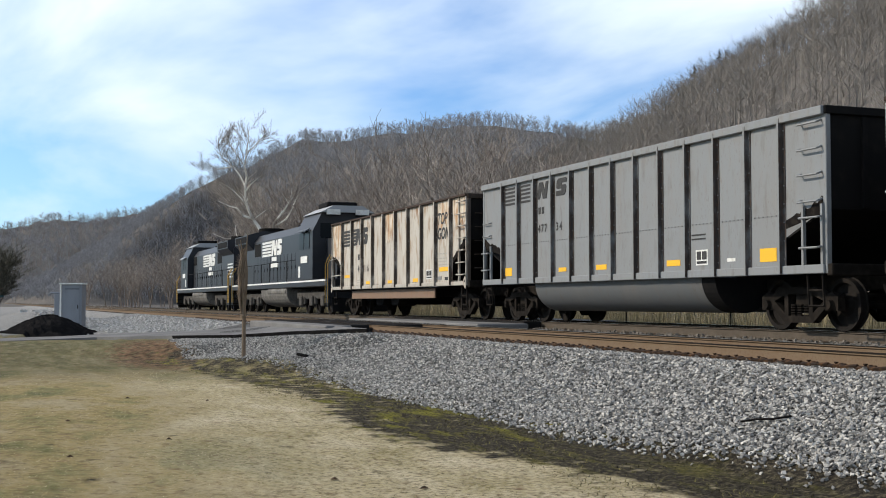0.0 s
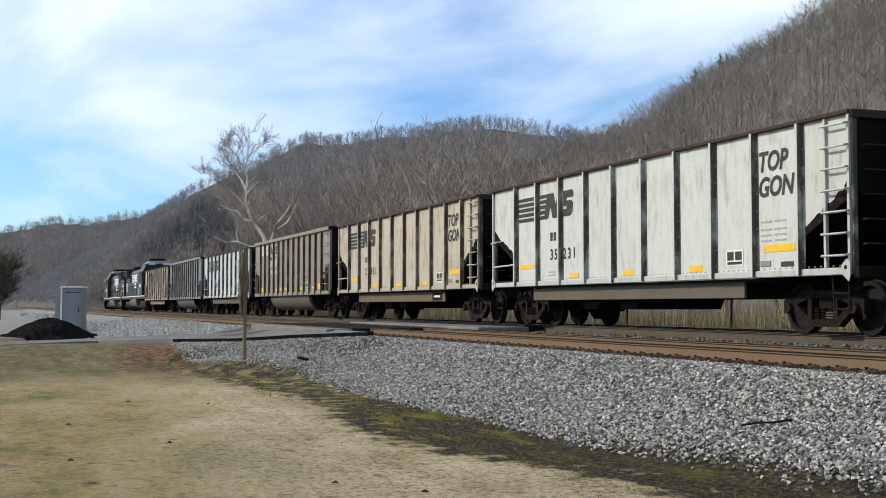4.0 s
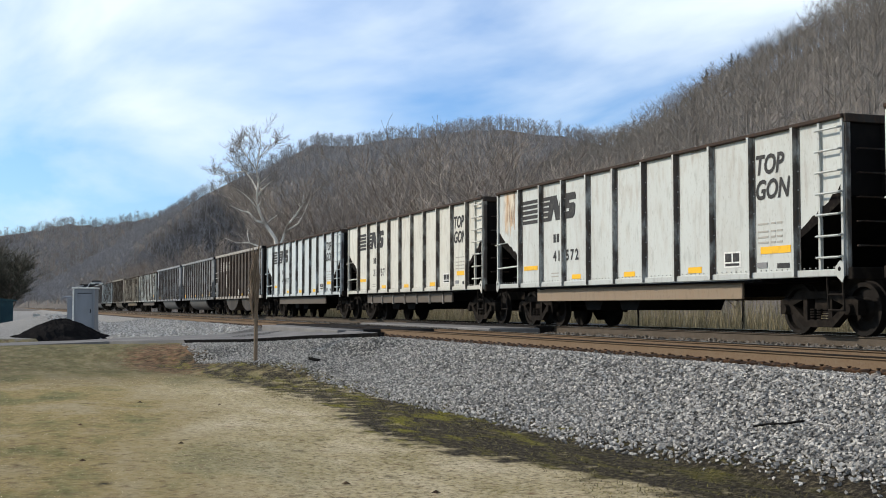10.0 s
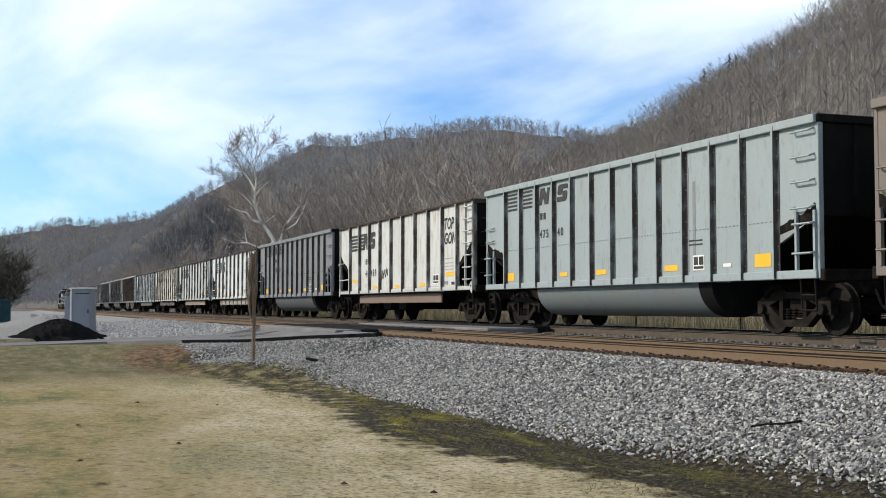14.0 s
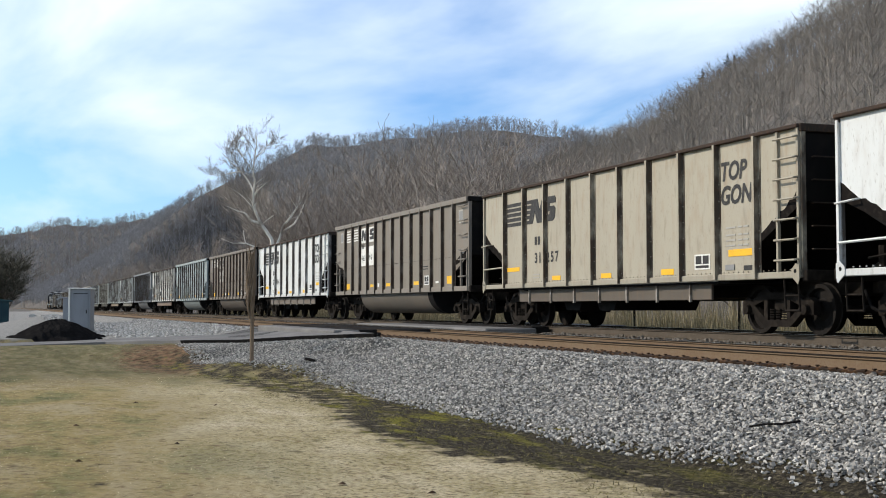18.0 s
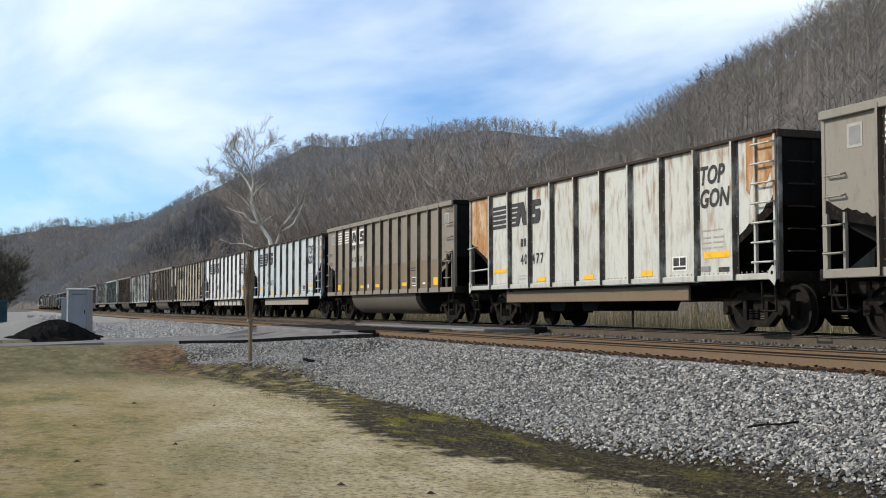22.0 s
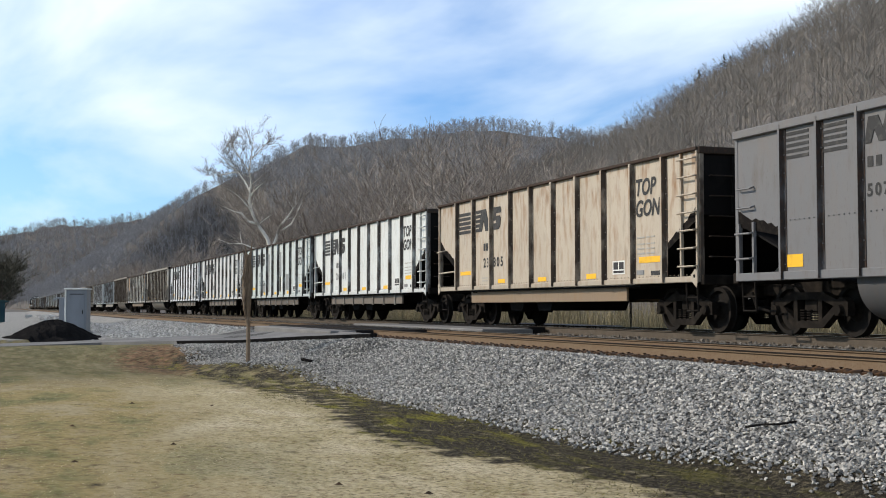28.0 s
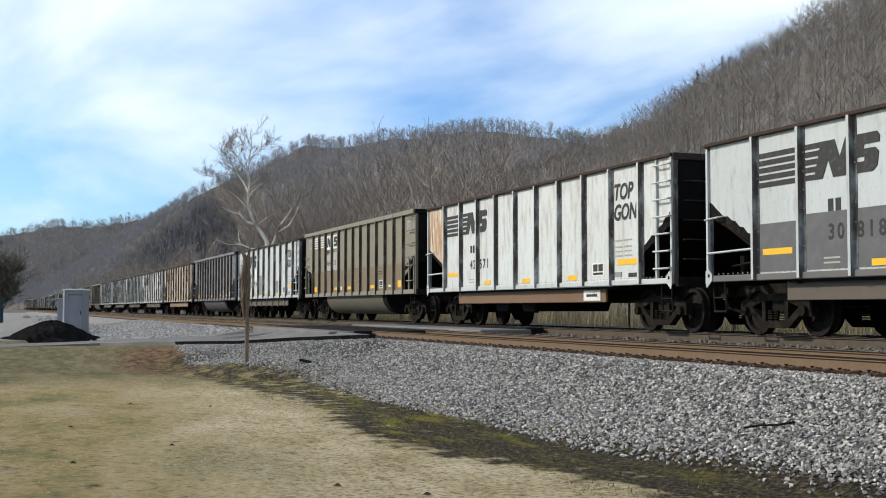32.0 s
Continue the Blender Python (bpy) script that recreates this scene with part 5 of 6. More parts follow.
    for e in (-1, 1):
        part("coupler", Mesh().box(min(e * 10.8, e * 11.05), max(e * 10.8, e * 11.05), -0.12, 0.12, 0.72, 0.98, 0.02).box(min(e * 11.0, e * 11.19), max(e * 11.0, e * 11.19), -0.17, 0.17, 0.7, 1.02, 0.04), STEEL, L)
        part("plow", Mesh().prism([(e * 10.8, 0.12), (e * 11.0, 0.12), (e * 10.85, 0.7), (e * 10.8, 0.7)], -1.35, 1.35, "y"), BLACK, L)
        t = part("truck", Mesh().box(-2.9, 2.9, -0.5, 0.5, 0.62, 0.95, 0.04), STEEL, L, at=pose(e * 6.75, 0, 0))
        for s in (-1, 1):
            m = Mesh().box(-2.85, 2.85, min(s * 1.0, s * 1.14), max(s * 1.0, s * 1.14), 0.66, 0.98, 0.03)
            for x in LOCO_AXLES:
                m.box(x - 0.26, x + 0.26, min(s * 1.0, s * 1.22), max(s * 1.0, s * 1.22), 0.34, 0.8, 0.04)
                m.tube((x - 0.6, s * 1.1, 0.45), (x - 0.6, s * 1.1, 0.75), 0.1, n=8)
            part("side_frame", m, DUSTY_TRUCK, t)
            part("sand_pipe", Mesh().path([(-2.9, s * 0.95, 0.9), (-2.95, s * 0.9, 0.3), (-2.7, s * 0.8, 0.12)], 0.03, 5), STEEL, t)
        for x in LOCO_AXLES:
            part("wheelset", BIG_WHEELS, WHEEL, t, at=pose(x, 0, LOCO_R))
    return L


def build_locos():
    first = 16.18 * 0.5 + LOCO_LENGTH * 0.5 + 0.34
    rear = locomotive()
    rear.matrix_basis = pose(0, TRAIN_Y, 0, 0, 0, 180)
    lead = copy_thing(rear, pose(0, TRAIN_Y, 0))
    tagged(rear, "black diesel locomotive, cab facing the coal cars", "locomotive", "locomotives of the coal train")
    tagged(lead, "black diesel locomotive leading the train", "locomotive", "locomotives of the coal train")
    for loco, off, turn in ((rear, first, 180), (lead, first + LOCO_LENGTH, 0)):
        TRAIN.append((loco, off, "loco", turn))
        for o in loco.children_recursive:
            if o.name.startswith("wheelset"):
                SPINNING.append((o, o.location.x, LOCO_R if not turn else -LOCO_R))


build_locos()

# ---- trees ----


def grow(seed, tall, spread, levels, kids, thick, lean=(0, 0), first=0.3, wobble=0.22, droop=0.0):
    """Branch segments (p, q, r0, r1, level) of a bare tree."""
    r = random.Random(seed)
    out = []

    def limb(p, d, length, rad, lev):
        n = 4 if lev < 2 else 3 if lev < levels else 2
        pts, q, dd = [p], p, d.copy()
        for i in range(n):
            dd = (dd + Vector((r.uniform(-1, 1), r.uniform(-1, 1), r.uniform(-0.6, 1.0 - droop))) * wobble).normalized()
            q2 = q + dd * length / n
            a, b = rad * (1 - 0.75 * i / n), rad * (1 - 0.75 * (i + 1) / n)
            out.append((q, q2, a, b, lev))
            pts.append(q2)
            q = q2
        if lev < levels:
            m = kids[lev]
            for j in range(m):
                f = first + (1 - first) * (j + r.random()) / m if lev == 0 else 0.25 + 0.75 * (j + r.random()) / m
                f = min(f, 0.99)
                i = int(f * n)
                base = pts[i].lerp(pts[i + 1], f * n - i)
                a = r.uniform(0, 2 * math.pi)
                out_dir = Vector((math.cos(a), math.sin(a), 0))
                nd = (dd * 0.55 + d * 0.3 + out_dir * spread * (1.15 if lev == 0 else 0.9) + Vector((0, 0, 0.28))).normalized()
                limb(base, nd, length * r.uniform(0.42, 0.66) * (1.1 - 0.45 * f if lev == 0 else 1), rad * (1 - 0.75 * f) * r.uniform(0.45, 0.65), lev + 1)

    limb(Vector((0, 0, 0)), Vector((lean[0], lean[1], 1)).normalized(), tall, thick, 0)
    return out


def wood(segs, low, high, least=0.012):
    m = Mesh()
    for p, q, a, b, lev in segs:
        if low <= lev <= high:
            m.tube(p, q, max(a, least), max(b, least), 7 if lev == 0 else 5 if lev == 1 else 4 if lev == 2 else 3, cap=False)
    return m


def raw(m, name):
    me = bpy.data.meshes.new(name)
    me.from_pydata(m.v, [], m.f)
    return me


def bare_tree(seed, tall, spread=0.75, thick=0.2, kids=(9, 6, 4), bark=None, first=0.25, twig=0.016, crown=None):
    segs = grow(seed, tall * 0.8, spread, 3, kids, thick, first=first)
    t = new("bare_tree")
    part("trunk", raw(wood(segs, 0, 1, 0.02), "trunk"), bark or BARK, t)
    part("crown", raw(wood(segs, 2, 3, twig), "crown"), crown or TWIG, t, "fine bare twigs")
    return t


def build_tree_belt():
    r = random.Random(11)
    kinds = [bare_tree(20 + i, h, sp, th, kd) for i, (h, sp, th, kd) in enumerate(((14, 0.8, 0.2, (10, 7, 4)), (16, 0.7, 0.22, (11, 6, 5)), (12, 0.95, 0.17, (10, 6, 4)), (15, 0.85, 0.24, (11, 6, 4)), (9, 0.9, 0.12, (9, 6, 4))))]
    spots = []
    for i in range(64):
        s = r.uniform(62, 165)
        spots.append((-s, r.uniform(27, 46), r.uniform(0.8, 1.12) * (0.78 if s < 80 else 1.0), r.randrange(4)))
    for i in range(46):
        s = r.uniform(165, 420)
        spots.append((-s, r.uniform(24, 55), r.uniform(0.6, 0.9), 4))
    for i in range(26):
        s = r.uniform(10, 62)
        spots.append((-s, r.uniform(34, 60), r.uniform(0.45, 0.62), r.randrange(5)))
    for i in range(14):
        spots.append((-r.uniform(50, 92), r.uniform(23, 27), r.uniform(0.4, 0.6), 4))
    used = set()
    for x, y, sc, k in spots:
        m = pose(x, y, on_ground(x, y) - 0.1, 0, 0, r.uniform(0, 360))
        if k in used:
            t = copy_thing(kinds[k], m)
        else:
            t = kinds[k]
            t.matrix_basis = m
            used.add(k)
        high = max(v.co.z for v in kinds[k].children[1].data.vertices)
        g = min(sc * 15, (0.137 if y < -0.44 * x else 0.112) * math.hypot(x, y) * r.uniform(0.72, 1.04) + 1.2) / high
        if -122 < x and 0.175 < math.atan2(y, -x) < 0.275:
            g *= 0.5
        t.scale = (g * 1.1, g * 1.1, g)
        tagged(t, "bare grey-brown winter tree behind the track", "tree", "trees behind the track")


build_tree_belt()


def build_sycamore():
    """Tall pale tree, forked low, its stems shaped in the camera's picture plane."""
    x, y = -118.0, 25.4
    t = tagged(new("sycamore_tree"), "tall bare sycamore with pale mottled limbs", "tree")
    t.matrix_basis = pose(x, y, on_ground(x, y) - 0.1)
    r = random.Random(14)
    across = Vector((0.336, 0.942, 0))
    deep = Vector((-0.942, 0.336, 0))
    thick, fine = Mesh(), Mesh()

    def twigs(p, d, length, rad, lev):
        q = p
        for i in range(3):
            d = (d + Vector((r.uniform(-1, 1), r.uniform(-1, 1), r.uniform(-0.7, 0.9))) * 0.3).normalized()
            q2 = q + d * length / 3
            (thick if lev == 0 and rad > 0.03 else fine).tube(q, q2, max(rad * (1 - 0.28 * i), 0.009), max(rad * (0.72 - 0.28 * i), 0.006), 5 if lev == 0 else 3, cap=False)
            if lev < 2:
                for j in range(2):
                    nd = (d + Vector((r.uniform(-1, 1), r.uniform(-1, 1), r.uniform(-0.5, 0.9))) * 0.85).normalized()
                    twigs(q.lerp(q2, r.random()), nd, length * r.uniform(0.45, 0.78), rad * 0.45, lev + 1)
            q = q2

    def stem(pts, r0, r1, kids, reach):
        pts = [across * u + deep * w + Vector((0, 0, z)) for u, z, w in pts]
        n = len(pts) - 1
        for i in range(n):
            thick.tube(pts[i], pts[i + 1], 0.74 * (r0 + (r1 - r0) * i / n), 0.74 * (r0 + (r1 - r0) * (i + 1) / n), 8, cap=False)
        for k in range(kids):
            f = n * (0.35 + 0.65 * (k + r.random()) / kids)
            i = min(int(f), n - 1)
            p, d = pts[i].lerp(pts[i + 1], f - i), (pts[i + 1] - pts[i]).normalized()
            side = Vector((r.uniform(-1, 1), r.uniform(-1, 1), r.uniform(0.0, 0.7))).normalized()
            twigs(p, (d * 0.55 + side * 0.95).normalized(), reach * r.uniform(0.6, 1.1) * (1.15 - 0.4 * f / n), (r0 + (r1 - r0) * f / n) * 0.3, 0)

    stem([(-0.1, 0, 0), (-0.2, 3.1, 0), (-0.3, 7.0, 0), (-0.48, 8.2, 0)], 0.36, 0.26, 0, 1)
    stem([(-0.48, 8.2, 0), (-1.04, 9.06, 0.1), (-1.65, 9.9, 0.2), (-2.06, 10.8, 0.2), (-2.35, 11.8, 0), (-2.28, 12.95, -0.2), (-2.15, 14.0, -0.2), (-2.39, 15.0, 0), (-2.28, 16.3, 0.2), (-2.06, 17.6, 0.1), (-2.02, 18.6, 0)], 0.25, 0.035, 17, 2.3)
    stem([(-1.59, 9.8, 0.2), (-2.52, 10.1, 0.5), (-3.21, 10.9, 0.6), (-4.0, 11.1, 0.9), (-5.1, 11.6, 1.0)], 0.17, 0.03, 7, 1.5)
    stem([(-2.13, 11.0, 0.2), (-2.71, 11.8, -0.3), (-3.26, 12.4, -0.5), (-3.95, 12.95, -0.6), (-4.84, 13.4, -0.7)], 0.13, 0.03, 7, 1.6)
    stem([(-2.28, 12.95, -0.2), (-2.89, 14.06, 0.3), (-3.63, 15.0, 0.5), (-4.65, 15.9, 0.7), (-5.6, 16.9, 0.8)], 0.14, 0.03, 13, 2.1)
    stem([(-2.32, 12.4, -0.1), (-1.78, 13.05, -0.5), (-1.04, 13.7, -0.7), (-0.2, 14.2, -0.8)], 0.11, 0.025, 5, 1.4)
    stem([(-2.39, 15.0, 0), (-3.17, 16.1, -0.3), (-3.82, 17.2, -0.4), (-4.24, 18.0, -0.3)], 0.1, 0.025, 10, 1.7)
    stem([(-2.28, 16.3, 0.2), (-1.69, 16.84, 0.5), (-1.04, 17.6, 0.6), (-0.5, 18.1, 0.6)], 0.09, 0.022, 8, 1.5)
    stem([(-3.63, 15.0, 0.5), (-5.0, 14.8, 0.8), (-6.1, 14.6, 1.0), (-6.8, 14.8, 1.0)], 0.08, 0.02, 8, 1.4)
    stem([(-1.5, 9.7, 0.2), (-0.85, 10.2, -0.2), (-0.24, 10.6, -0.3)], 0.09, 0.025, 2, 0.8)
    stem([(-0.3, 7.0, 0), (0.32, 8.3, -0.2), (0.69, 9.5, -0.4), (1.61, 10.6, -0.5), (2.54, 12.1, -0.5), (3.0, 13.4, -0.3), (3.35, 14.0, -0.2)], 0.2, 0.035, 9, 1.3)
    stem([(0.54, 8.9, -0.3), (1.74, 9.8, 0.2), (2.32, 11.0, 0.5), (2.95, 12.6, 0.6), (3.9, 13.5, 0.6)], 0.13, 0.03, 7, 1.2)
    stem([(1.61, 10.6, -0.5), (2.21, 11.5, -0.8), (2.39, 12.8, -0.9)], 0.08, 0.02, 3, 0.9)
    stem([(-0.39, 7.4, 0), (-1.87, 7.4, 0.5), (-3.17, 7.9, 0.8), (-4.47, 7.9, 1.0), (-5.67, 8.4, 1.1)], 0.13, 0.03, 6, 1.0)
    stem([(-3.17, 7.9, 0.8), (-3.32, 8.5, 0.8), (-3.39, 9.2, 0.8)], 0.07, 0.025, 1, 0.5)
    part("limb_frame", raw(thick, "limb_frame"), SYCAMORE, t)
    part("crown", raw(fine, "crown"), TWIG, t, "fine bare twigs")


build_sycamore()


def build_far_woods():
    """Bare hillside forest, far off: thin pale trunks under a haze of twigs."""
    r = np.random.default_rng(4)
    protos, broad = [], []
    for i in range(18):
        near = i < 9
        fat = 0.62 if near else 2.3
        q = random.Random(60 + i)
        v, f = [], []

        def sliver(p, d, length, w):
            d = d.normalized()
            u = d.orthogonal().normalized()
            a = q.uniform(0, 6.28)
            u = Matrix.Rotation(a, 3, d) @ u
            o = len(v)
            v.extend([p - u * w * fat, p + u * w * fat, p + d * length])
            f.append((o, o + 1, o + 2))

        h = 13.0
        for k in range(2):
            sliver(Vector((0, 0, -1)), Vector((q.uniform(-.05, .05), q.uniform(-.05, .05), 1)), h, 0.17 if near else 0.07)
        for k in range(15 if near else 10):
            z = h * q.uniform(0.3 if near else 0.1, 0.85)
            a = q.uniform(0, 6.28)
            d = Vector((math.cos(a), math.sin(a), q.uniform(0.6, 1.7)))
            ln = (h - z) * q.uniform(0.5, 0.95) + 0.8
            p = Vector((0, 0, z))
            sliver(p, d, ln, 0.075)
            dn = d.normalized()
            for j in range(7 if near else 5):
                b = p + dn * ln * q.uniform(0.25, 0.95)
                sliver(b, dn + Vector((q.uniform(-1, 1), q.uniform(-1, 1), q.uniform(-0.2, 0.9))), q.uniform(1.0, 2.4), 0.042)
        (protos if i < 9 else broad).append((np.array([tuple(p) for p in v]), np.array(f)))
    x = np.concatenate([r.uniform(-640, -60, 8000), r.uniform(-640, -380, 2600), r.uniform(-1090, -500, 11500), r.uniform(-1560, -1250, 7600)])
    y = np.concatenate([r.uniform(62, 360, 8000), r.uniform(90, 285, 2600), r.uniform(15, 330, 11500), r.uniform(-200, 300, 7600)])
    z = height(x, y)
    keep = (z > 1.5) & (np.arctan2(y, -x) < 0.74)
    x, y, z = x[keep], y[keep], z[keep]
    V, F, n = [[], []], [[], []], [0, 0]
    for i in range(len(x)):
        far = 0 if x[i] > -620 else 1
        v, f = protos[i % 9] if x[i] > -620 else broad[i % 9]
        a = r.uniform(0, 6.28)
        s = r.uniform(0.62, 1.1) if x[i] > -620 else r.uniform(0.5, 0.85)
        c, d = math.cos(a) * s, math.sin(a) * s
        V[far].append(np.stack([v[:, 0] * c - v[:, 1] * d + x[i], v[:, 0] * d + v[:, 1] * c + y[i], v[:, 2] * s + z[i]], 1))
        F[far].append(f + n[far])
        n[far] += len(v)
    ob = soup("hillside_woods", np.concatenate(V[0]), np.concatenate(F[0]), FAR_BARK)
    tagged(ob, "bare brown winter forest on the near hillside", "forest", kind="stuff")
    ob = soup("far_woods", np.concatenate(V[1]), np.concatenate(F[1]), HAZE_BARK)
    tagged(ob, "bare winter forest on the far ridges, haze in its grey", "forest", kind="stuff")


build_far_woods()


def fir(tall):
    t = new("fir_tree")
    part("trunk", Mesh().tube((0, 0, -0.5), (0, 0, tall), 0.22, 0.03, 6), BARK, t)
    r = random.Random(2)
    m = Mesh()
    for i in range(150):
        z = tall * (0.15 + 0.85 * (i / 150) ** 0.85)
        a = i * 2.4 + r.uniform(-0.5, 0.5)
        ln = (1.04 - z / tall) * tall * 0.3 * r.choice((0.35, 0.6, 0.9, 1.3)) + 0.3
        d = Vector((math.cos(a), math.sin(a), r.uniform(-0.3, 0.25)))
        p = Vector((0, 0, z))
        for k in range(3):
            q = p + d * ln * (1 - 0.25 * k) + Vector((r.uniform(-0.4, 0.4), r.uniform(-0.4, 0.4), r.uniform(-0.5, 0.3)))
            w = Vector((-d.y, d.x, r.uniform(-0.4, 0.4))) * ln * 0.16
            m.add([p, q * 0.6 + p * 0.4 + w, q, q * 0.6 + p * 0.4 - w], [(0, 1, 2, 3)])
    part("crown", raw(m, "crown"), NEEDLES, t)
    return t


def place_firs():
    a = fir(16)
    first = True
    for px, py, top in ((-418, 262, 96), (-397, 263, 97.5), (-394, 258, 97), (-470, 252, 66), (-477, 250, 64)):
        z = on_ground(px, py) - 0.3
        m = pose(px, py, z)
        t = a if first else copy_thing(a, m)
        t.matrix_basis = m
        first = False
        t.scale = [max(top - z, 12) / 16] * 3
        tagged(t, "dark evergreen on the ridge", "tree", "firs on the ridge")


place_firs()

# ---- lineside things ----


def build_pole():
    x, y = -30.3, 5.91
    z = on_ground(x, y)
    p = tagged(new("wooden_post"), "weathered wooden post with a split top and dead vine", "post")
    p.matrix_basis = pose(x, y, z)
    part("shaft", Mesh().tube((0, 0, -0.3), (0.01, 0, 1.1), 0.052, 0.048, 10).tube((0.01, 0, 1.1), (-0.01, -0.02, 2.6), 0.05, 0.045, 10), POLE_WOOD, p)
    part("rope_knot", Mesh().tube((0, -0.01, 0.98), (0, -0.01, 1.02), 0.07, 0.075, 10).tube((0, -0.01, 1.02), (0, -0.01, 1.06), 0.075, 0.062, 10), POLE_WOOD, p)
    m = Mesh()
    for dx, dy, h in ((-0.02, -0.06, 2.92), (0.03, 0.05, 3.06), (0.0, -0.1, 2.82), (0.02, 0.0, 2.72)):
        m.tube((dx * 0.6, dy * 0.4, 2.4), (dx * 1.6, dy * 1.5, h), 0.04, 0.008, 6)
    part("split_top", m, POLE_WOOD, p)
    r = random.Random(3)
    m = Mesh()
    for i in range(46):
        a, z0, z1 = r.uniform(0, 6.28), r.uniform(1.0, 1.6), r.uniform(2.1, 2.75)
        swell = r.uniform(0.05, 0.1)
        pts = []
        for k in range(5):
            f = k / 4
            w = 0.045 + swell * math.sin(math.pi * f) * 0.8
            b = a + 1.4 * f
            pts.append((w * math.cos(b), w * math.sin(b) - 0.035 * math.sin(math.pi * f), z0 + (z1 - z0) * f))
        m.path(pts, r.uniform(0.011, 0.02), 5)
    part("vine_bundle", m, POLE_WOOD, p, "dead vine stems wound thickly round the post")
    m = Mesh()
    for i in range(60):
        a, z0 = r.uniform(3.6, 5.9), r.uniform(1.5, 2.6)
        d = Vector((math.cos(a), math.sin(a), r.uniform(-1.4, 0.5)))
        b = Vector((0.1 * math.cos(a), 0.1 * math.sin(a), z0))
        m.tube(b, b + d * r.uniform(0.06, 0.17), 0.009, 0.003, 4)
    tagged(part("dead_vine", m, BARK, p), kind="stuff")


build_pole()


def build_cabinets():
    x, y = -53.5, 3.2
    z = on_ground(x, y)
    c = tagged(new("signal_cabinet"), "tall grey metal signal cabinet with a white frame", "cabinet")
    c.matrix_basis = pose(x, y, z, 0, 0, -17)
    c.scale = (0.82, 0.80, 0.815)
    part("body", Mesh().box(-0.5, 0.42, -0.55, 0.55, 0.0, 2.2, 0.02), ALUMINIUM, c)
    part("roof", Mesh().box(-0.55, 0.52, -0.6, 0.6, 2.2, 2.27, 0.015), WHITE, c)
    door = part("door", Mesh().box(0.42, 0.45, -0.34, 0.46, 0.08, 1.98, 0.01), ALUMINIUM, c)
    part("handle", Mesh().box(0.45, 0.5, 0.34, 0.38, 0.95, 1.15, 0.01), STEEL, door)
    part("vent", Mesh().box(0.452, 0.462, -0.30, 0.42, 1.95, 1.985), BLACK, door)
    part("corner_trim", Mesh().box(0.40, 0.47, -0.57, -0.49, 0.0, 2.2, 0.01), WHITE, c)
    part("corner_trim", Mesh().box(0.40, 0.47, 0.49, 0.57, 0.0, 2.2, 0.01), ALUMINIUM, c)
    x, y = -58.0, 2.95
    z = on_ground(x, y)
    b = tagged(new("relay_box"), "smaller grey relay box with an overhanging arm", "cabinet")
    b.matrix_basis = pose(x, y, z, 0, 0, -17)
    b.scale = (0.7, 0.62, 0.66)
    part("body", Mesh().box(-0.35, 0.35, -0.4, 0.4, 0.25, 1.9, 0.02).box(-0.2, 0.2, -0.2, 0.2, 0, 0.25), ALUMINIUM, b)
    part("arm", Mesh().path([(0, 0.4, 1.95), (0, -0.7, 1.98), (0, -0.95, 1.8)], 0.06, 6), ALUMINIUM, b)
    part("notice", Mesh().box(0.35, 0.365, 0.12, 0.38, 0.35, 0.62), WHITE, b)


build_cabinets()


def build_pile():
    x0, y0 = -47.0, 2.0
    r = random.Random(8)
    n, k = 40, 14
    m = Mesh()
    m.v.append((x0, y0, on_ground(x0, y0) + 0.66))
    for j in range(1, k + 1):
        for i in range(n):
            a = 2 * math.pi * i / n
            u = j / k
            rad = 1.85 * u * (1 + 0.08 * math.sin(3 * a + 1))
            x, y = x0 + rad * math.cos(a) * 1.15, y0 + rad * math.sin(a)
            h = 0.66 * (0.25 * (1 - u) + 0.75 * (0.5 + 0.5 * math.cos(math.pi * u ** 1.15))) * (1 + 0.08 * math.sin(2 * a + 4 * u) * u) + (r.uniform(-0.035, 0.035) if j < k else -0.05)
            m.v.append((x, y, on_ground(x, y) + h))
    for i in range(n):
        m.f.append((0, 1 + i, 1 + (i + 1) % n))
    for j in range(k - 1):
        for i in range(n):
            a, b = 1 + j * n + i, 1 + j * n + (i + 1) % n
            m.f.append((a, a + n, b + n, b))
    tagged(part("black_dirt_mound", m, COAL), "heap of black dirt beside the road", "dirt pile")


build_pile()


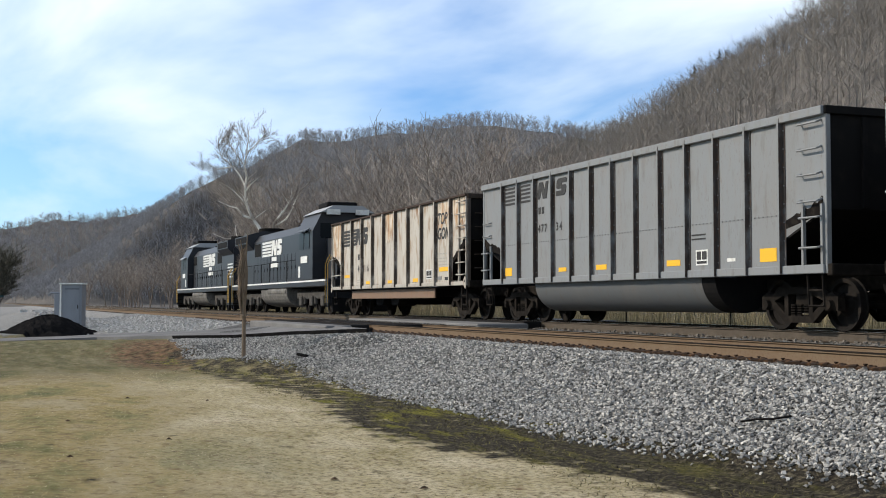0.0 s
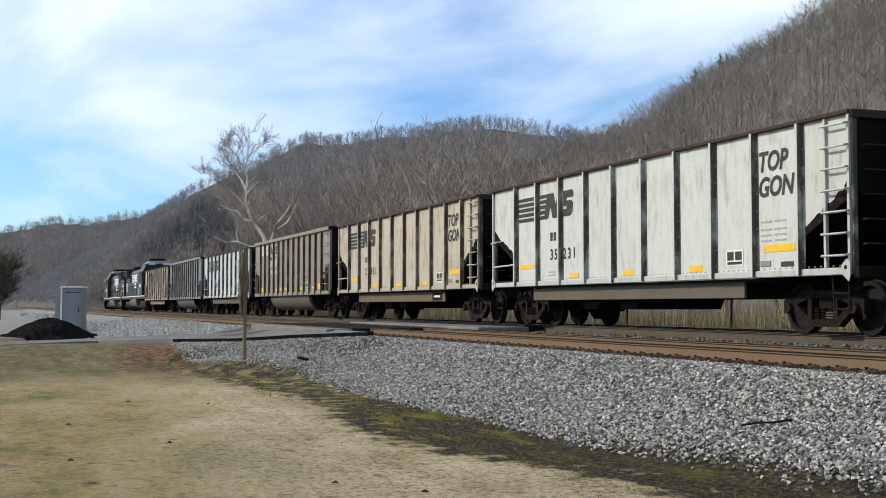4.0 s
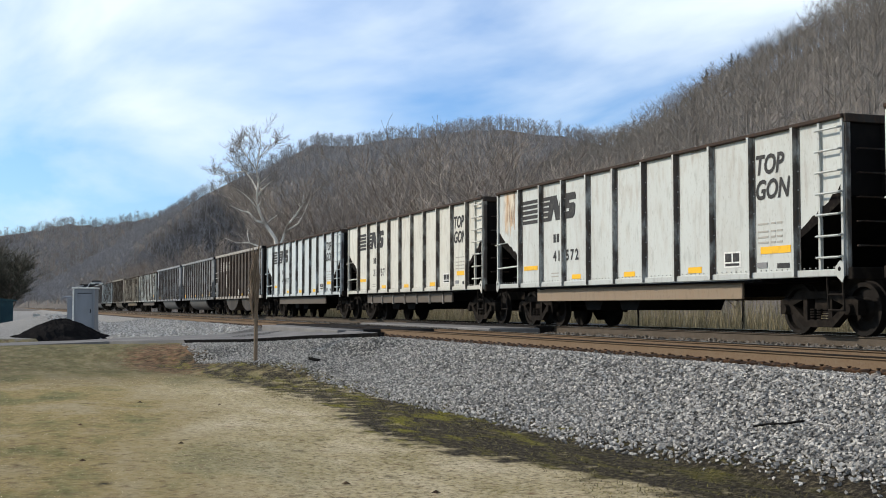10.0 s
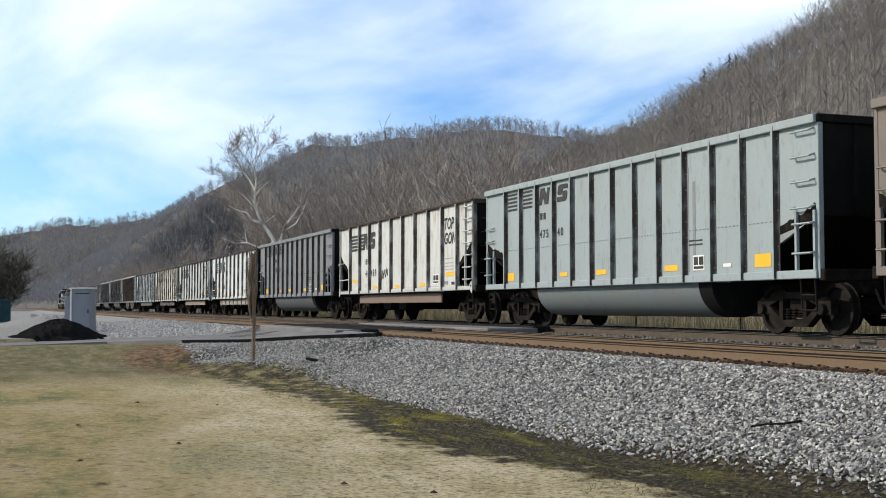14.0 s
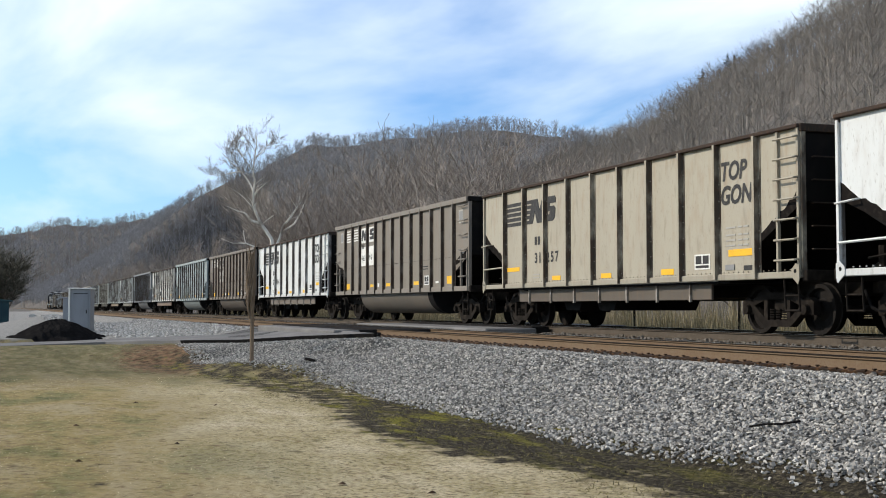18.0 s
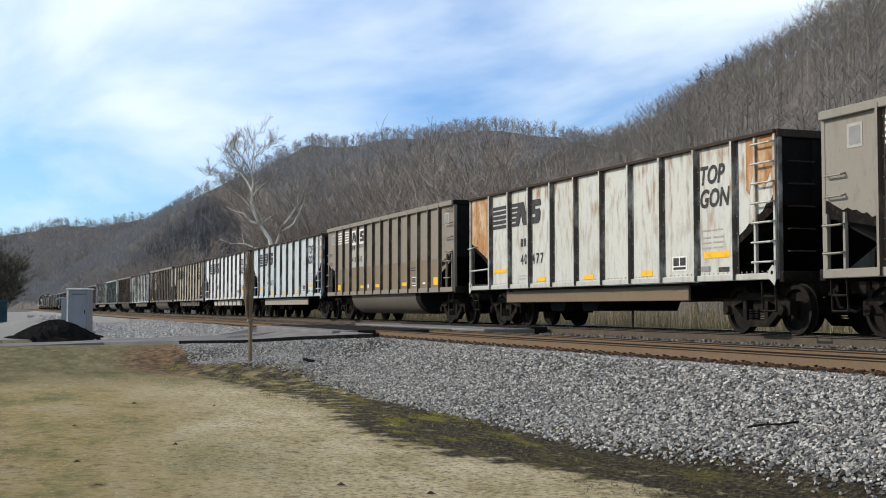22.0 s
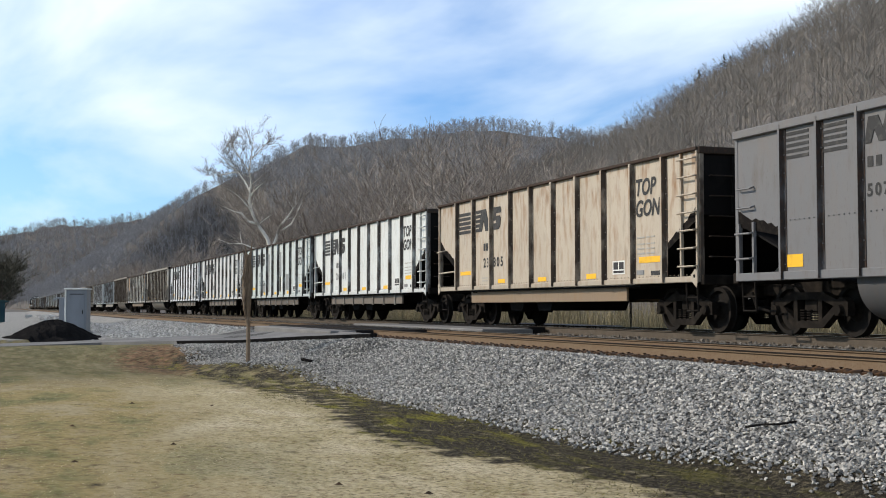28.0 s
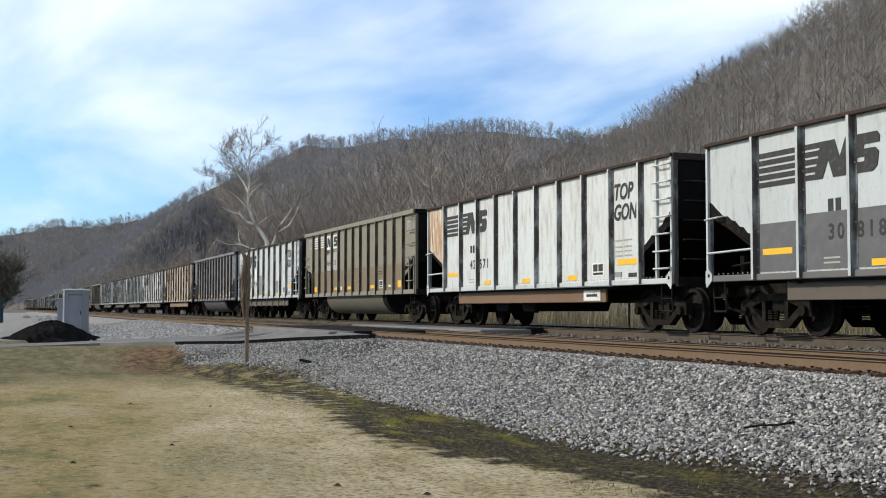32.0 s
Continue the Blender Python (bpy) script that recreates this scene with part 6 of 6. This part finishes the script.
def build_far_left():
    x, y = -78.0, -0.45
    z = on_ground(x, y)
    s = tagged(new("shed"), "dark teal metal shed at the roadside", "shed")
    s.matrix_basis = pose(x, y, z)
    wall = part("wall", Mesh().box(-2.5, 2.5, -3.4, 0.9, 0, 1.45, 0.03), TEAL, s)
    for i in range(12):
        part("sheet_seam", Mesh().box(2.5, 2.54, -3.3 + 0.35 * i, -3.26 + 0.35 * i, 0.05, 1.4), TEAL, wall)
    part("roof", Mesh().prism([(-3.6, 1.46), (-1.25, 1.7), (1.1, 1.46), (1.1, 1.4), (-3.6, 1.4)], -2.6, 2.6, "x"), TEAL, s)
    for i in range(2):
        a, b = -86.0 - 5 * i, 2.0 + 1.6 * i
        h = tagged(new("marker_post"), "short white marker post by the track", "post", "white marker posts")
        h.matrix_basis = pose(a, b, on_ground(a, b))
        h.scale = (0.75, 0.75, 0.7)
        part("post", Mesh().box(-0.08, 0.08, -0.08, 0.08, 0, 0.9, 0.01), WHITE, h)
        part("board", Mesh().box(0.08, 0.10, -0.3, 0.3, 0.62, 0.86), WHITE, h)
    t = bare_tree(77, 8.0, 1.1, 0.16, (14, 9, 6), twig=0.02, crown=SHRUB)
    spots = [(-84, -2.0), (-88, -0.5), (-92, -4), (-98, -1.5), (-86, -5), (-118, -3.0), (-108, -3.5), (-130, -4.5), (-102, -2.5), (-85, -3.4), (-90, -2.4), (-94, -0.6), (-87, -1.2), (-97, -3), (-82, -1.4), (-83, -0.4), (-85, 0.2), (-88, -3), (-83, -2.6), (-91, 0.3), (-84, -4.4)]
    for i, (x, y) in enumerate(spots):
        m = pose(x, y, on_ground(x, y) - 0.1, 0, 0, 70 * i)
        o = t if i == 0 else copy_thing(t, m)
        o.matrix_basis = m
        g = (0.62 if i < 5 or i > 8 else 0.45) + 0.09 * (i % 3)
        o.scale = (g, g, g * 0.78)
        tagged(o, "dark bare shrub tree behind the shed", "tree", "shrub trees by the shed")


build_far_left()


def build_barrier():
    """Low dark pipe gate beyond the train, at the edge of the brush."""
    y, z = 21.0, 0.94
    g = tagged(new("pipe_gate"), "low dark pipe gate in the brush behind the track", "gate")
    g.matrix_basis = pose(-31.6, y, on_ground(-31.6, y))
    drop = -on_ground(-31.6, y)
    part("rail", Mesh().tube((-6.6, 0, z + drop + 0.1), (0, 0, z + drop - 0.08), 0.035, n=8), STEEL, g)
    for x, zz in ((-6.5, z + 0.1), (0.0, z - 0.08)):
        part("post", Mesh().tube((x, 0, -0.2), (x, 0, zz + drop), 0.045, n=8), STEEL, g)


build_barrier()


def scatter(name, pts, size, material, label, category, seed, flat=0.7):
    """Many small broken stones resting on the ground, one joined mesh."""
    r = np.random.default_rng(seed)
    n = len(pts)
    cube = np.array([(x, y, z) for x in (-1, 1) for y in (-1, 1) for z in (-1, 1)], float)
    quad = np.array([(0, 1, 3, 2), (4, 6, 7, 5), (0, 4, 5, 1), (2, 3, 7, 6), (0, 2, 6, 4), (1, 5, 7, 3)])
    v = cube[None] * r.uniform(0.3, 1.1, (n, 8, 3)) * (size * r.uniform(0.55, 1.25, (n, 1, 1))) * np.array([1, 0.8, flat])
    ang = r.uniform(0, 6.28, (n, 3))
    for ax in range(3):
        c, s = np.cos(ang[:, ax])[:, None], np.sin(ang[:, ax])[:, None]
        i, j = (ax + 1) % 3, (ax + 2) % 3
        if ax < 2:
            c, s = np.cos((ang[:, ax] - 3.14) * 0.24)[:, None], np.sin((ang[:, ax] - 3.14) * 0.24)[:, None]
        a, b = v[..., i].copy(), v[..., j].copy()
        v[..., i], v[..., j] = a * c - b * s, a * s + b * c
    v += pts[:, None, :]
    f = (quad[None] + (np.arange(n) * 8)[:, None, None]).reshape(-1, 4)
    return tagged(soup(name, v.reshape(-1, 3), f, material), label, category, kind="stuff")


def build_ballast():
    r = np.random.default_rng(12)
    n = 165000
    s = 5 + 57 * r.random(n) ** 1.25
    y = r.uniform(4.9, 9.35, n)
    x = -s
    keep = (y > 6.7 + 0.25 * wave(x, y * 0 + 3, 2.3) + r.normal(0, 0.13, n) + 0.3 * smooth(13, 9, s) - 1.6 * smooth(27, 33, s)) & (s < 37)
    keep &= ~inside(ROAD_NEAR + ROAD_FAR[::-1], x, y)
    x, y = x[keep], y[keep]
    p = np.stack([x, y, height(x, y) + 0.012], 1)
    scatter("ballast_bank", p, 0.0255, STONE, "loose pale grey crushed-stone ballast on the bank", "ballast", 1, 0.5)
    n = 17000
    s, y = r.uniform(5, 75, n), r.uniform(9.2, 17.4, n)
    keep = (s < 29) | (s > 41.5)
    s, y = s[keep], y[keep]
    p = np.stack([-s, y, height(-s, y) + 0.02], 1)
    scatter("track_ballast", p, 0.045, mat("brown_ballast", (0.125, 0.108, 0.09), 0.95, 0, [(3, 0.4, 0.7, (0.19, 0.172, 0.15), 0.8)]), "brown-stained ballast between the ties", "ballast", 2)
    n = 9000
    s, y = r.uniform(46, 85, n), r.uniform(2, 9.3, n)
    keep = np.hypot((s - 47) / 1.15, y - 2) > 2.0
    s, y = s[keep], y[keep]
    p = np.stack([-s, y, height(-s, y) + 0.01], 1)
    scatter("gravel_apron", p, 0.05, PALE_STONE, "pale gravel beside the track past the road", "gravel", 3)


build_ballast()


def build_grass():
    r = np.random.default_rng(21)
    n = 95000
    s = 5.5 + 24 * r.random(n) ** 1.7
    y = -6.5 + r.random(n) * 13.4
    keep = (np.arctan2(y, s) > -0.06) & (np.arctan2(y, s) < 0.72)
    toe = 6.65 + 0.25 * wave(-s, y * 0 + 3, 2.3) - 1.5 * smooth(27, 33, s)
    keep &= y + 0.5 * wave(-s, y, 1.7) < toe - 1.9
    x, y = -s[keep], y[keep]
    n = len(x)
    z = height(x, y)
    a = r.uniform(0, 6.28, n)
    ln = r.uniform(0.02, 0.07, n)
    w = 0.0035 + 0.0002 * s[keep]
    up = r.uniform(0.04, 0.28, n)
    p = np.stack([x, y, z - 0.003], 1)
    u = np.stack([-np.sin(a), np.cos(a), 0 * a], 1) * w[:, None]
    tip = p + np.stack([np.cos(a) * ln, np.sin(a) * ln, up * ln], 1)
    v = np.stack([p - u, p + u, tip], 1).reshape(-1, 3)
    tagged(soup("lawn_grass", v, np.arange(3 * n).reshape(-1, 3), GRASS), "short dry straw-coloured winter grass", "grass", kind="stuff")
    n = 16000
    s = 6 + 24 * r.random(n) ** 1.3
    toe = 6.65 + 0.25 * wave(-s, s * 0 + 3, 2.3) - 1.5 * smooth(27, 33, s)
    y = toe - 1.7 + 1.9 * r.random(n) + 0.3 * wave(-s, s * 0, 1.1)
    x = -s
    a, ln = r.uniform(0, 6.28, n), r.uniform(0.015, 0.055, n)
    p = np.stack([x, y, height(x, y) - 0.004], 1)
    u = np.stack([-np.sin(a), np.cos(a), 0 * a], 1) * (0.004 + 0.0002 * s)[:, None]
    tip = p + np.stack([np.cos(a) * ln, np.sin(a) * ln, r.uniform(0.1, 0.8, n) * ln], 1)
    v = np.stack([p - u, p + u, tip], 1).reshape(-1, 3)
    tagged(soup("bank_foot_grass", v, np.arange(3 * n).reshape(-1, 3), MOSSY), "dark dead grass and moss at the foot of the bank", "grass", kind="stuff")
    n = 52000
    s, y = r.uniform(4, 130, n), 17.5 + 9 * r.random(n) ** 0.8
    x = -s
    z = height(x, y)
    a, ln = r.uniform(0, 6.28, n), r.uniform(0.4, 1.1, n) + 1.35 * r.random(n) * smooth(19.2, 21.5, y)
    lean = r.uniform(0.05, 0.45, n)
    p = np.stack([x, y, z - 0.05], 1)
    u = np.stack([-np.sin(a), np.cos(a), 0 * a], 1) * 0.014
    tip = p + np.stack([np.cos(a) * ln * lean, np.sin(a) * ln * lean, ln], 1)
    v = np.stack([p - u, p + u, tip], 1).reshape(-1, 3)
    tagged(soup("trackside_weeds", v, np.arange(3 * n).reshape(-1, 3), BRUSH), "tall dry weeds and brush behind the train", "weeds", kind="stuff")


build_grass()


def build_litter():
    r = random.Random(31)
    leaf_mesh = Mesh().add([(-0.05, 0, 0), (0, 0.03, 0.012), (0.05, 0, 0.004), (0, -0.03, 0.012), (0, 0, 0.03)], [(0, 1, 4), (1, 2, 4), (2, 3, 4), (3, 0, 4), (0, 3, 2, 1)]).data("dead_leaf")
    leaf_mesh.materials.append(DEAD_LEAF)
    for s, y in ((9.9, 1.8), (14.8, 2.0), (20.5, 3.4), (17.5, 1.0), (11.0, 3.0), (9.3, 1.1), (8.7, 1.3), (21.5, 2.2), (13.5, 0.8), (10.2, 3.6)):
        o = part("dead_leaf", leaf_mesh, TIE, None, at=pose(-s, y, on_ground(-s, y) + 0.005, 0, 0, r.uniform(0, 360)))
        tagged(o, "small dead brown leaf on the lawn", "leaf", "dead leaves")
    o = part("fallen_stick", Mesh().path([(-0.27, 0, 0), (-0.1, 0.015, 0.012), (0.1, 0.0, 0.005), (0.27, 0.03, 0.02)], 0.012, 5), COAL, None, at=pose(-10.75, 7.55, on_ground(-10.75, 7.55) + 0.06, 0, -7, 36))
    tagged(o, "dark fallen stick on the ballast", "stick")
    o = part("wood_scrap", Mesh().box(-0.17, 0.17, -0.05, 0.05, 0, 0.06, 0.012), COAL, None, at=pose(-28.2, 6.9, on_ground(-28.2, 6.9) + 0.02, 0, 8, 30))
    tagged(o, "dark scrap of wood on the ballast", "wood")


build_litter()


def spin(group):
    """Turning wheels: each kind of axle is keyed once and its keys are shared."""
    done = {}
    for ob, x, r in group:
        key = (round(x, 3), r)
        if key not in done:
            rows = [(f / FPS, pose(x, 0, abs(r), 0, 0, 0) @ Matrix.Rotation(-(gone(f / FPS) - gone(0)) / r, 4, "Y")) for f in range(0, 961)]
            walk(ob, rows)
            done[key] = (ob.animation_data.action, ob.animation_data.action_slot)
        else:
            act, slot = done[key]
            ob.rotation_mode = "QUATERNION"
            ob.animation_data_create()
            ob.animation_data.action = act
            ob.animation_data.action_slot = slot


def motions():
    for thing, off, kind, turn, *_ in TRAIN:
        rz = turn if kind == "loco" else 0
        walk(thing, [(t, pose(-(gone(t) + off), TRAIN_Y, 0, 0, 0, rz)) for t in range(0, 33, 2)])
    spin(SPINNING)


motions()
